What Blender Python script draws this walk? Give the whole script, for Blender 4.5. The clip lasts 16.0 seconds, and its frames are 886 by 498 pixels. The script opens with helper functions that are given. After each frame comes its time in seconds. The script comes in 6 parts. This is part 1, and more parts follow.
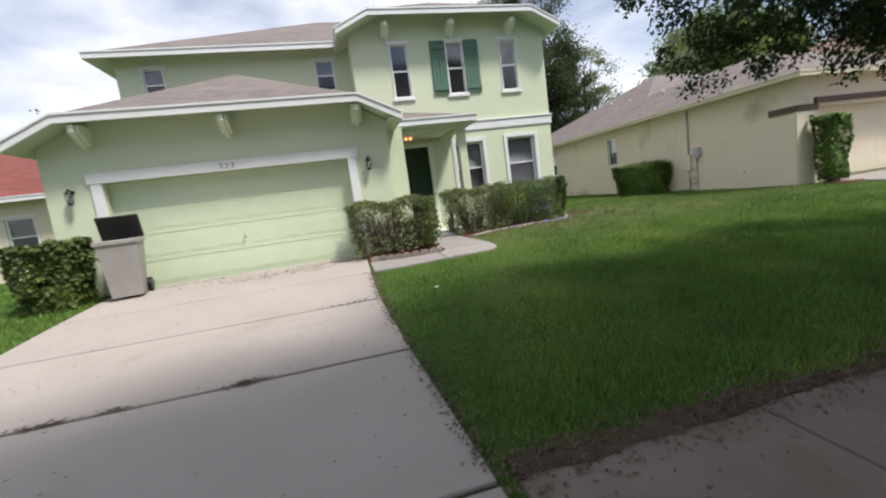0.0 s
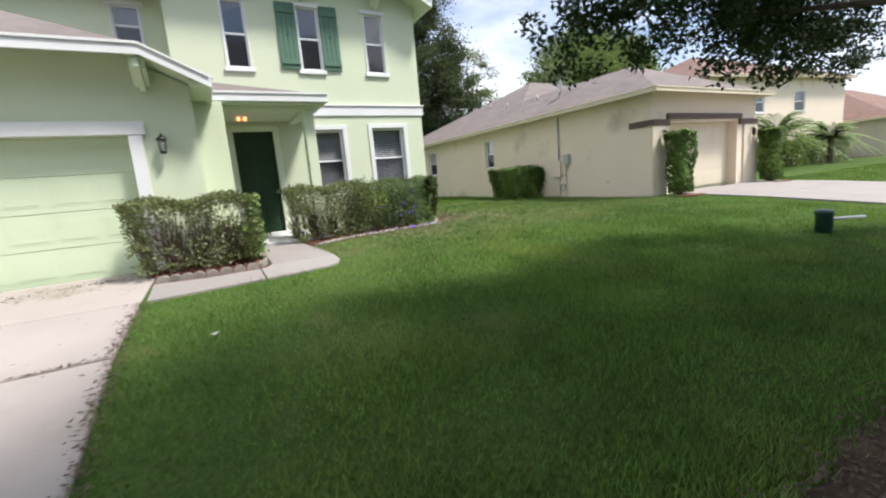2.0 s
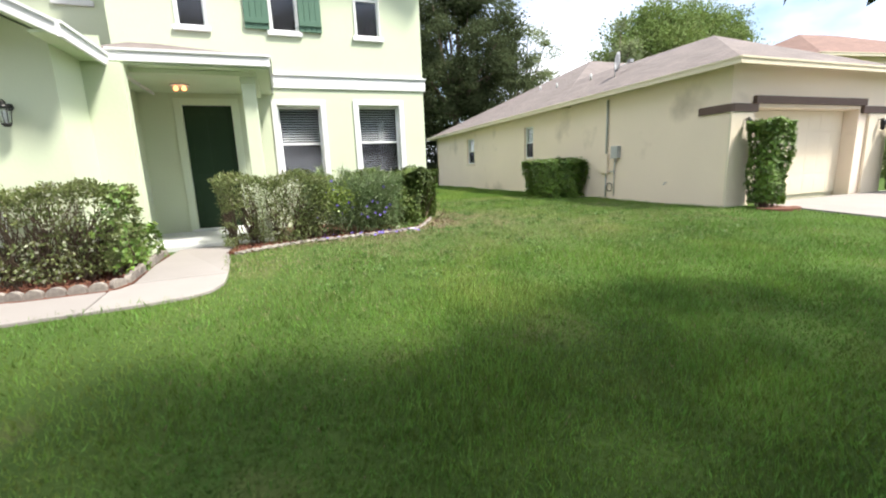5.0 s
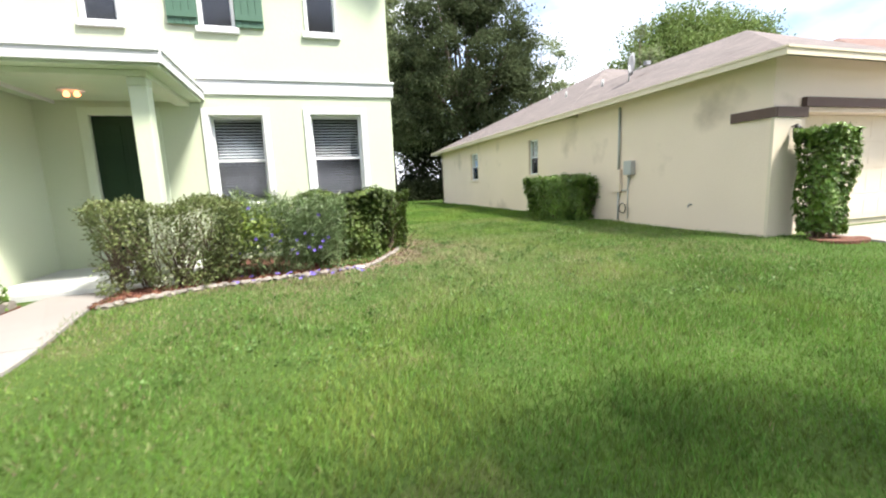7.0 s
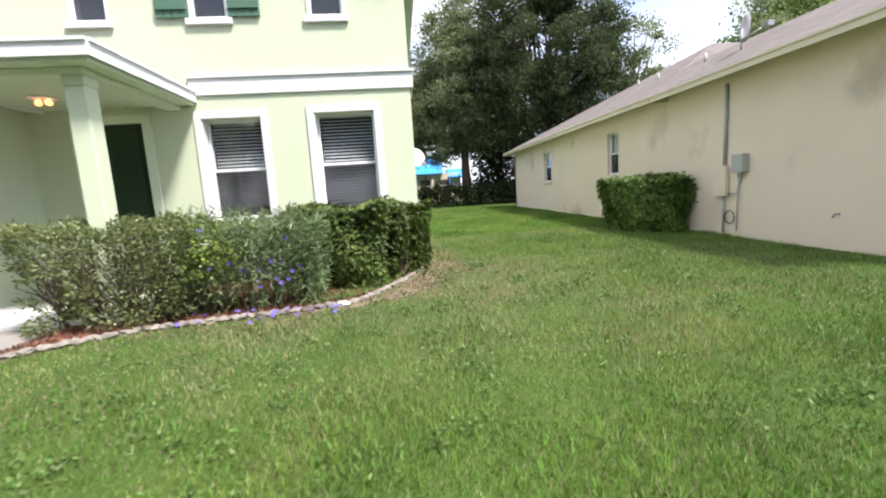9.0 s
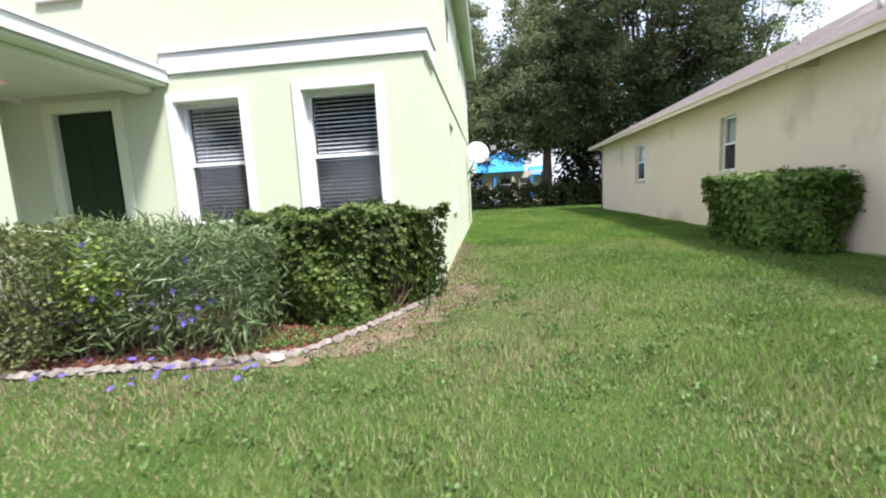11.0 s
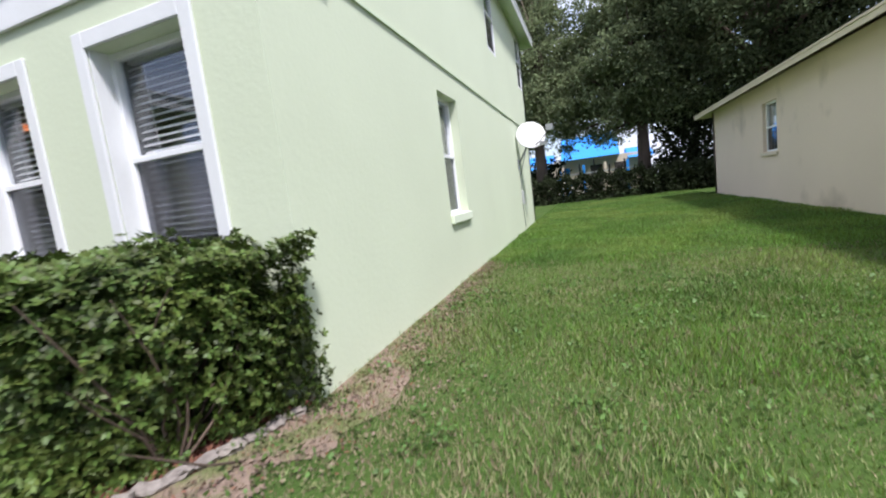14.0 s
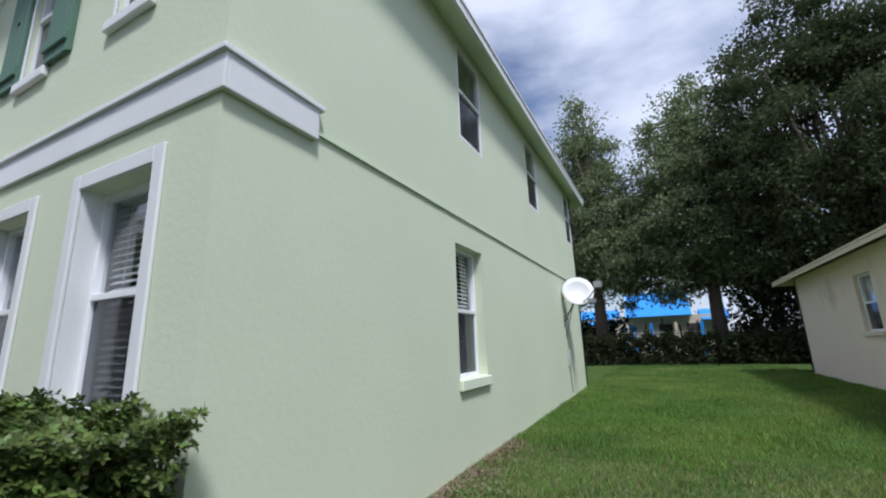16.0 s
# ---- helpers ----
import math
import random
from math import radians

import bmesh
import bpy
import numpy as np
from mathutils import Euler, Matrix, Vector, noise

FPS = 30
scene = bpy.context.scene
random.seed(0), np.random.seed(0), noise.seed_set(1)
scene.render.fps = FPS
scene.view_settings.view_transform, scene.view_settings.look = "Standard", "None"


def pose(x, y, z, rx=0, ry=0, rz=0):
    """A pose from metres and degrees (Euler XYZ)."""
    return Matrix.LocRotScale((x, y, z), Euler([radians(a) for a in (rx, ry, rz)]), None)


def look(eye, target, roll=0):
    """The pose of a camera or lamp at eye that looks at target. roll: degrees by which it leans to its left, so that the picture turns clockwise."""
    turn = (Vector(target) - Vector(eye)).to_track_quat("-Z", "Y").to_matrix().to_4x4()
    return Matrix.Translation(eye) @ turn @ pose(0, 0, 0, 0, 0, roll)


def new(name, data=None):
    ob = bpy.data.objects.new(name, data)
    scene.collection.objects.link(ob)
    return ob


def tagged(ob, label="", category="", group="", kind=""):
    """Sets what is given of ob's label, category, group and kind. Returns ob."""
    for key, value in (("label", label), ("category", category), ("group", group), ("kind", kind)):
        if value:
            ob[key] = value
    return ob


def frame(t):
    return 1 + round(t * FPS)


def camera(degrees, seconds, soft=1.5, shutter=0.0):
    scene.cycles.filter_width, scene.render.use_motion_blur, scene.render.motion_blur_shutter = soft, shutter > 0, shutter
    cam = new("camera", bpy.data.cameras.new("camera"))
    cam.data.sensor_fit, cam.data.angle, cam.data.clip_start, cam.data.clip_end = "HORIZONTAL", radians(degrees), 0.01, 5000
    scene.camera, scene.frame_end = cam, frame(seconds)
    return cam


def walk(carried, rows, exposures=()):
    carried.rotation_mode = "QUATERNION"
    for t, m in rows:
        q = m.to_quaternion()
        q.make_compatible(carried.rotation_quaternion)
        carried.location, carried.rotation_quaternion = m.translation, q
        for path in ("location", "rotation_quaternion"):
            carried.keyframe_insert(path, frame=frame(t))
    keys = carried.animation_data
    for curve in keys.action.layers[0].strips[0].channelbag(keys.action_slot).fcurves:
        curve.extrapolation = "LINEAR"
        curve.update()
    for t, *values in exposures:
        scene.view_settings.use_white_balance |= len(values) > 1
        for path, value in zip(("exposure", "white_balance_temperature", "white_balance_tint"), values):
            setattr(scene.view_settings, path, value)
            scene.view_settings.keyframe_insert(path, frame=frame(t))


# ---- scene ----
cam = camera(93.0, 16.0, soft=2.0, shutter=0.4)
METRES, EYE, TILT, LEAN, TURN = 14.96, 1.29, 0.0, 0.0, -12.7
PATH = [
    (0, (0.339, 0.703, 1.487), (0.799, 2.633, 1.239), -7.5),
    (0.5, (0.611, 1.062, 1.469), (1.216, 2.959, 1.28), -4.3),
    (1, (0.908, 1.382, 1.49), (1.698, 3.203, 1.245), -3.0),
    (1.5, (1.228, 1.701, 1.477), (2.079, 3.498, 1.261), -4.4),
    (2, (1.595, 1.959, 1.469), (2.532, 3.697, 1.149), -4.9),
    (2.5, (1.907, 2.218, 1.491), (2.928, 3.91, 1.184), -5.1),
    (3, (2.256, 2.469, 1.466), (3.086, 4.257, 1.131), -4.6),
    (3.2, (2.424, 2.579, 1.473), (3.305, 4.35, 1.174), -4.6),
    (5.3, (4.185, 3.465, 1.543), (4.816, 5.325, 1.166), -3.1),
    (5.5, (4.333, 3.601, 1.54), (4.983, 5.466, 1.223), -4.9),
    (6, (4.684, 3.935, 1.585), (5.398, 5.78, 1.292), -3.3),
    (6.5, (5.063, 4.243, 1.597), (5.588, 6.135, 1.217), -2.1),
    (7, (5.428, 4.587, 1.621), (6.014, 6.475, 1.322), -2.5),
    (7.5, (5.815, 4.908, 1.642), (6.258, 6.845, 1.418), -2.5),
    (8, (6.118, 5.245, 1.646), (6.487, 7.204, 1.486), -3.0),
    (8.5, (6.452, 5.609, 1.669), (6.834, 7.56, 1.454), -4.9),
    (9, (6.761, 5.965, 1.682), (6.944, 7.938, 1.41), -3.6),
    (9.2, (6.876, 6.119, 1.702), (7.094, 8.088, 1.427), -4.4),
    (11.3, (7.857, 7.988, 1.667), (7.578, 9.952, 1.414), -3.1),
    (11.5, (7.966, 8.157, 1.673), (7.673, 10.121, 1.432), -3.2),
    (12, (8.15, 8.63, 1.667), (7.843, 10.595, 1.448), -3.6),
    (12.5, (8.298, 9.116, 1.64), (7.89, 11.051, 1.338), -4.8),
    (13, (8.468, 9.595, 1.624), (7.976, 11.519, 1.392), -3.7),
    (13.5, (8.627, 10.06, 1.634), (7.94, 11.925, 1.413), -4.3),
    (14, (8.74, 10.539, 1.656), (8.057, 12.404, 1.418), -7.1),
    (14.5, (8.831, 10.923, 1.715), (8.064, 12.767, 1.609), -3.9),
    (15, (8.928, 11.155, 1.748), (8.15, 12.989, 1.923), -4.3),
    (15.5, (9.028, 11.251, 1.783), (8.113, 12.998, 2.112), -2.2),
    (16, (9.093, 11.298, 1.811), (8.21, 13.036, 2.257), -1.9),
]
EXPOSURES = [(0, 0.20, 6350, 13), (1.5, 0.40, 6250, 14), (3.0, 0.88, 6300, 12), (5.5, 1.12, 6500, 11), (7.0, 1.26, 6450, 12), (8.0, 1.18, 6400, 13), (9.0, 0.95, 6300, 15), (11.5, 0.95, 6050, 16), (12.0, 0.80, 6000, 17), (13.5, 0.58, 5900, 19), (15.0, 0.13, 5850, 17), (16.0, -0.16, 5650, 16)]
walk(cam, [(t, look(eye, target, roll)) for t, eye, target, roll in PATH], EXPOSURES)

# ---- light and sky ----
def tree_nodes(idb):
    idb.use_nodes = True
    idb.node_tree.nodes.clear()
    return idb.node_tree


def link(nt, a, b):
    nt.links.new(a, b)


SUN_DIR = Vector((0.42, -0.42, 1.0)).normalized()
world = bpy.data.worlds.new("sky")
scene.world = world
nt = tree_nodes(world)
N = nt.nodes
sky = N.new("ShaderNodeTexSky")
sky.sky_type = "NISHITA"
sky.sun_disc = False
sky.sun_elevation = math.asin(SUN_DIR.z)
sky.sun_rotation = math.atan2(SUN_DIR.x, SUN_DIR.y)
sky.air_density, sky.dust_density, sky.ozone_density = 1.0, 1.2, 1.5
tc = N.new("ShaderNodeTexCoord")
mp = N.new("ShaderNodeMapping")
mp.inputs["Scale"].default_value = (1.5, 1.5, 3.6)
mp.inputs["Location"].default_value = (0.4, 0.2, 0.3)
cl = N.new("ShaderNodeTexNoise")
cl.inputs["Scale"].default_value = 1.5
cl.inputs["Detail"].default_value = 7
cl.inputs["Roughness"].default_value = 0.5
cr = N.new("ShaderNodeValToRGB")
cr.color_ramp.elements[0].position = 0.36
cr.color_ramp.elements[0].color = (0.04, 0.04, 0.04, 1)
cr.color_ramp.elements[1].position = 0.60
mixc = N.new("ShaderNodeMixRGB")
mixc.inputs[2].default_value = (7.2, 7.4, 7.8, 1)
bg = N.new("ShaderNodeBackground")
bg.inputs["Strength"].default_value = 0.128
out = N.new("ShaderNodeOutputWorld")
link(nt, tc.outputs["Generated"], mp.inputs["Vector"])
link(nt, mp.outputs["Vector"], cl.inputs["Vector"])
link(nt, cl.outputs["Fac"], cr.inputs["Fac"])
link(nt, cr.outputs["Color"], mixc.inputs["Fac"])
link(nt, sky.outputs["Color"], mixc.inputs[1])
link(nt, mixc.outputs["Color"], bg.inputs["Color"])
link(nt, bg.outputs["Background"], out.inputs["Surface"])

sun_data = bpy.data.lights.new("sun", "SUN")
sun_data.energy = 4.4
sun_data.angle = radians(9.0)
sun_data.color = (1.0, 0.95, 0.86)
sun = new("sun", sun_data)
sun.matrix_world = look(SUN_DIR * 60, (0, 0, 0))


# ---- materials ----
def srgb(h):
    c = [int(h[i:i + 2], 16) / 255 for i in (0, 2, 4)]
    return tuple(x / 12.92 if x < 0.04045 else ((x + 0.055) / 1.055) ** 2.4 for x in c)


def mat(name, a, b=None, scale=4.0, fine=60.0, rough=0.8, bump=0.2, bump_scale=None, metal=0.0, island=0.0, objrand=0.0,
        stretch=(1, 1, 1), spots=None, spot_at=(0.6, 0.7), spot_scale=1.5, translucent=0.0, spec=0.5, bump_dist=0.01):
    """Two-scale mottled surface between colours a and b, with fine bump, optional stains and per-piece variation."""
    m = bpy.data.materials.new(name)
    nt = tree_nodes(m)
    N = nt.nodes
    b = b or tuple(x * 0.8 for x in a)
    tc = N.new("ShaderNodeTexCoord")
    mp = N.new("ShaderNodeMapping")
    mp.inputs["Scale"].default_value = stretch
    link(nt, tc.outputs["Object"], mp.inputs["Vector"])
    n1 = N.new("ShaderNodeTexNoise")
    n1.inputs["Scale"].default_value = scale
    n1.inputs["Detail"].default_value = 6
    n2 = N.new("ShaderNodeTexNoise")
    n2.inputs["Scale"].default_value = fine
    n2.inputs["Detail"].default_value = 4
    for n in (n1, n2):
        link(nt, mp.outputs["Vector"], n.inputs["Vector"])
    mx = N.new("ShaderNodeMath")
    mx.operation = "MULTIPLY_ADD"
    link(nt, n2.outputs["Fac"], mx.inputs[0])
    mx.inputs[1].default_value = 0.5
    ad = N.new("ShaderNodeMath")
    ad.operation = "MULTIPLY_ADD"
    link(nt, n1.outputs["Fac"], ad.inputs[0])
    ad.inputs[1].default_value = 1.5
    ad.inputs[2].default_value = -0.5
    link(nt, ad.outputs[0], mx.inputs[2])
    ramp = N.new("ShaderNodeMixRGB")
    ramp.use_clamp = True
    link(nt, mx.outputs[0], ramp.inputs["Fac"])
    ramp.inputs[1].default_value = (*b, 1)
    ramp.inputs[2].default_value = (*a, 1)
    col = ramp.outputs["Color"]
    if spots:
        n3 = N.new("ShaderNodeTexNoise")
        n3.inputs["Scale"].default_value = spot_scale
        n3.inputs["Detail"].default_value = 8
        link(nt, tc.outputs["Object"], n3.inputs["Vector"])
        r3 = N.new("ShaderNodeMapRange")
        r3.inputs["From Min"].default_value, r3.inputs["From Max"].default_value = spot_at
        link(nt, n3.outputs["Fac"], r3.inputs["Value"])
        m3 = N.new("ShaderNodeMixRGB")
        link(nt, r3.outputs["Result"], m3.inputs["Fac"])
        link(nt, col, m3.inputs[1])
        m3.inputs[2].default_value = (*spots, 1)
        col = m3.outputs["Color"]
    if island or objrand:
        hs = N.new("ShaderNodeHueSaturation")
        if island:
            src = N.new("ShaderNodeNewGeometry").outputs["Random Per Island"]
        else:
            src = N.new("ShaderNodeObjectInfo").outputs["Random"]
        k = island or objrand
        mr = N.new("ShaderNodeMapRange")
        mr.inputs["To Min"].default_value, mr.inputs["To Max"].default_value = 1 - k, 1 + k
        link(nt, src, mr.inputs["Value"])
        link(nt, mr.outputs["Result"], hs.inputs["Value"])
        mh = N.new("ShaderNodeMapRange")
        mh.inputs["To Min"].default_value, mh.inputs["To Max"].default_value = 0.5 - k * 0.05, 0.5 + k * 0.05
        link(nt, src, mh.inputs["Value"])
        link(nt, mh.outputs["Result"], hs.inputs["Hue"])
        link(nt, col, hs.inputs["Color"])
        col = hs.outputs["Color"]
    bs = N.new("ShaderNodeBsdfPrincipled")
    bs.inputs["Roughness"].default_value = rough
    bs.inputs["Metallic"].default_value = metal
    bs.inputs["Specular IOR Level"].default_value = spec
    link(nt, col, bs.inputs["Base Color"])
    if bump:
        bp = N.new("ShaderNodeBump")
        bp.inputs["Strength"].default_value = bump
        bp.inputs["Distance"].default_value = bump_dist
        if bump_scale:
            n4 = N.new("ShaderNodeTexNoise")
            n4.inputs["Scale"].default_value = bump_scale
            n4.inputs["Detail"].default_value = 5
            link(nt, tc.outputs["Object"], n4.inputs["Vector"])
            link(nt, n4.outputs["Fac"], bp.inputs["Height"])
        else:
            link(nt, n2.outputs["Fac"], bp.inputs["Height"])
        link(nt, bp.outputs["Normal"], bs.inputs["Normal"])
    o = N.new("ShaderNodeOutputMaterial")
    surf = bs.outputs["BSDF"]
    if translucent:
        tr = N.new("ShaderNodeBsdfTranslucent")
        link(nt, col, tr.inputs["Color"])
        ms = N.new("ShaderNodeMixShader")
        ms.inputs["Fac"].default_value = translucent
        link(nt, surf, ms.inputs[1])
        link(nt, tr.outputs["BSDF"], ms.inputs[2])
        surf = ms.outputs["Shader"]
    link(nt, surf, o.inputs["Surface"])
    return m


def glass_mat(name, tint, gloss_rough=0.01, mesh=0.0):
    m = bpy.data.materials.new(name)
    nt = tree_nodes(m)
    N = nt.nodes
    lw = N.new("ShaderNodeLayerWeight")
    lw.inputs["Blend"].default_value = 0.5
    pw = N.new("ShaderNodeMath")
    pw.operation = "POWER"
    pw.inputs[1].default_value = 4.0
    link(nt, lw.outputs["Facing"], pw.inputs[0])
    k = N.new("ShaderNodeMath")
    k.operation = "MULTIPLY_ADD"
    k.inputs[1].default_value = 0.8
    k.inputs[2].default_value = 0.09
    k.use_clamp = True
    link(nt, pw.outputs[0], k.inputs[0])
    t = N.new("ShaderNodeBsdfTransparent")
    t.inputs["Color"].default_value = (*tint, 1)
    g = N.new("ShaderNodeBsdfGlossy")
    g.inputs["Roughness"].default_value = gloss_rough
    nz = N.new("ShaderNodeTexNoise")
    nz.inputs["Scale"].default_value = 1.6
    bp = N.new("ShaderNodeBump")
    bp.inputs["Strength"].default_value = 0.04
    bp.inputs["Distance"].default_value = 0.05
    link(nt, nz.outputs["Fac"], bp.inputs["Height"])
    link(nt, bp.outputs["Normal"], g.inputs["Normal"])
    ms = N.new("ShaderNodeMixShader")
    o = N.new("ShaderNodeOutputMaterial")
    link(nt, k.outputs[0], ms.inputs["Fac"])
    link(nt, t.outputs[0], ms.inputs[1])
    link(nt, g.outputs[0], ms.inputs[2])
    surf = ms.outputs[0]
    if mesh:
        df = N.new("ShaderNodeBsdfDiffuse")
        df.inputs["Color"].default_value = (0.16, 0.16, 0.18, 1)
        mm = N.new("ShaderNodeMixShader")
        mm.inputs["Fac"].default_value = mesh
        link(nt, surf, mm.inputs[1])
        link(nt, df.outputs[0], mm.inputs[2])
        surf = mm.outputs[0]
    link(nt, surf, o.inputs["Surface"])
    return m


def glow_mat(name, colour, strength):
    m = bpy.data.materials.new(name)
    nt = tree_nodes(m)
    e = nt.nodes.new("ShaderNodeEmission")
    e.inputs["Color"].default_value = (*colour, 1)
    e.inputs["Strength"].default_value = strength
    o = nt.nodes.new("ShaderNodeOutputMaterial")
    link(nt, e.outputs[0], o.inputs["Surface"])
    return m


def shingle_mat(name, a, b):
    """Asphalt shingles: courses by height, tabs of random tone, grit."""
    m = mat(name, a, b, scale=1.2, fine=90, rough=0.95, bump=0.0, spec=0.2)
    nt = m.node_tree
    N = nt.nodes
    bs = next(n for n in N if n.type == "BSDF_PRINCIPLED")
    col = bs.inputs["Base Color"].links[0].from_socket
    tc = N.new("ShaderNodeTexCoord")
    sp = N.new("ShaderNodeSeparateXYZ")
    link(nt, tc.outputs["Object"], sp.inputs[0])
    add = N.new("ShaderNodeMath")
    add.operation = "ADD"
    link(nt, sp.outputs["X"], add.inputs[0])
    link(nt, sp.outputs["Y"], add.inputs[1])
    cb = N.new("ShaderNodeCombineXYZ")
    link(nt, add.outputs[0], cb.inputs["X"])
    link(nt, sp.outputs["Z"], cb.inputs["Y"])
    br = N.new("ShaderNodeTexBrick")
    br.inputs["Scale"].default_value = 1.0
    br.inputs["Brick Width"].default_value = 0.33
    br.inputs["Row Height"].default_value = 0.062
    br.inputs["Mortar Size"].default_value = 0.006
    br.inputs["Color1"].default_value = (0.82, 0.82, 0.82, 1)
    br.inputs["Color2"].default_value = (1.12, 1.1, 1.08, 1)
    br.inputs["Mortar"].default_value = (0.6, 0.6, 0.6, 1)
    link(nt, cb.outputs[0], br.inputs["Vector"])
    mu = N.new("ShaderNodeMixRGB")
    mu.blend_type = "MULTIPLY"
    mu.inputs["Fac"].default_value = 1
    link(nt, col, mu.inputs[1])
    link(nt, br.outputs["Color"], mu.inputs[2])
    link(nt, mu.outputs[0], bs.inputs["Base Color"])
    bp = N.new("ShaderNodeBump")
    bp.inputs["Strength"].default_value = 0.5
    bp.inputs["Distance"].default_value = 0.01
    link(nt, br.outputs["Color"], bp.inputs["Height"])
    link(nt, bp.outputs["Normal"], bs.inputs["Normal"])
    return m


STUCCO = mat("green_stucco", (0.62, 0.68, 0.505), (0.575, 0.63, 0.465), scale=0.8, fine=45, rough=0.9, bump=0.3, bump_scale=24, spec=0.25, bump_dist=0.007)
GREEN_PAINT = mat("green_smooth_paint", (0.60, 0.69, 0.49), (0.555, 0.64, 0.45), scale=2, fine=40, rough=0.65, bump=0.05)
WHITE = mat("white_trim_paint", (0.76, 0.77, 0.77), (0.69, 0.70, 0.69), scale=2, fine=30, rough=0.6, bump=0.1)
VINYL = mat("white_vinyl", (0.82, 0.83, 0.84), (0.78, 0.79, 0.80), scale=3, fine=20, rough=0.35, bump=0.0)
SHUTTER = mat("green_shutter_paint", (0.085, 0.175, 0.12), (0.065, 0.145, 0.095), scale=3, fine=30, rough=0.6, bump=0.1)
DOOR_GREEN = mat("dark_green_door_paint", (0.016, 0.042, 0.017), (0.012, 0.033, 0.013), scale=2, fine=25, rough=0.5, bump=0.05, spec=0.3)
SHINGLE = shingle_mat("grey_brown_shingles", (0.225, 0.197, 0.186), (0.165, 0.143, 0.135))
SHINGLE_RED = shingle_mat("red_shingles", (0.23, 0.08, 0.065), (0.17, 0.06, 0.05))
SHINGLE_BROWN = shingle_mat("red_brown_shingles", (0.25, 0.165, 0.14), (0.19, 0.125, 0.105))
TAN = mat("tan_stucco", (0.80, 0.68, 0.555), (0.74, 0.63, 0.51), scale=0.7, fine=40, rough=0.9, bump=0.4, bump_scale=30, spec=0.25, spots=(0.42, 0.35, 0.27), spot_at=(0.62, 0.8), spot_scale=0.6)
TAN_LIGHT = mat("cream_paint", (0.70, 0.62, 0.49), (0.64, 0.56, 0.43), scale=1.5, fine=30, rough=0.8, bump=0.1)
CREAM = mat("cream_fascia", (0.69, 0.61, 0.45), (0.61, 0.54, 0.40), scale=2, fine=30, rough=0.7, bump=0.05)
BROWN_BAND = mat("brown_trim", (0.13, 0.085, 0.07), (0.10, 0.065, 0.055), scale=3, fine=40, rough=0.8, bump=0.2)
CONCRETE = mat("driveway_concrete", (0.385, 0.345, 0.315), (0.31, 0.275, 0.25), scale=0.9, fine=70, rough=0.92, bump=0.25, objrand=0.05, spots=(0.27, 0.24, 0.20), spot_at=(0.60, 0.78), spot_scale=1.1, spec=0.3)
CONCRETE_OLD = mat("weathered_sidewalk_concrete", (0.25, 0.205, 0.17), (0.15, 0.12, 0.10), scale=1.2, fine=60, rough=0.95, bump=0.35, objrand=0.08, spots=(0.15, 0.12, 0.09), spot_at=(0.5, 0.7), spot_scale=1.6, spec=0.2)
CONCRETE_PALE = mat("pale_concrete", (0.30, 0.275, 0.255), (0.235, 0.215, 0.20), scale=1.2, fine=60, rough=0.9, bump=0.2, objrand=0.05)
PORCH_PAINT = mat("white_painted_concrete", (0.62, 0.63, 0.62), (0.52, 0.53, 0.52), scale=2, fine=50, rough=0.7, bump=0.15)
STONE = mat("edging_stone", (0.34, 0.305, 0.27), (0.14, 0.12, 0.10), scale=22, fine=60, rough=0.95, bump=0.5, objrand=0.2)
STONE_WHITE = mat("white_stone", (0.66, 0.63, 0.59), (0.5, 0.47, 0.43), scale=9, fine=60, rough=0.95, bump=0.5)
MULCH = mat("red_mulch", (0.20, 0.075, 0.045), (0.09, 0.04, 0.028), scale=12, fine=60, rough=0.95, bump=0.8, bump_scale=45, bump_dist=0.03)
CHIP = mat("mulch_chips", (0.26, 0.10, 0.06), (0.13, 0.06, 0.04), scale=12, fine=60, rough=0.95, bump=0.2, island=0.4)
SOIL = mat("lawn_soil", (0.075, 0.12, 0.028), (0.042, 0.08, 0.018), scale=2.0, fine=30, rough=1.0, bump=0.9, bump_scale=25, bump_dist=0.04,
           spots=(0.15, 0.14, 0.06), spot_at=(0.60, 0.85), spot_scale=0.9, spec=0.1)
BLADE_PALE = mat("pale_grass_blades", (0.33, 0.39, 0.15), (0.16, 0.235, 0.08), scale=1.1, fine=5, rough=0.55, bump=0, island=0.35, translucent=0.35,
            spots=(0.42, 0.38, 0.22), spot_at=(0.46, 0.78), spot_scale=1.1, spec=0.3)
BLADE = mat("grass_blades", (0.20, 0.325, 0.055), (0.06, 0.125, 0.026), scale=0.7, fine=5, rough=0.5, bump=0, island=0.5, translucent=0.35,
            spots=(0.30, 0.36, 0.09), spot_at=(0.50, 0.80), spot_scale=0.6, spec=0.3)
SAND = mat("sandy_soil", (0.31, 0.235, 0.185), (0.20, 0.15, 0.11), scale=5, fine=60, rough=1.0, bump=0.8, bump_scale=50, bump_dist=0.02, spots=(0.15, 0.17, 0.07), spot_at=(0.45, 0.6), spot_scale=4, spec=0.1)
WEED = mat("weed_leaves", (0.14, 0.23, 0.05), (0.07, 0.13, 0.03), scale=3, fine=12, rough=0.6, bump=0, island=0.35, translucent=0.25)
DRY = mat("dry_grass", (0.37, 0.31, 0.19), (0.25, 0.185, 0.12), scale=2, fine=9, rough=0.8, bump=0, island=0.3, translucent=0.2)
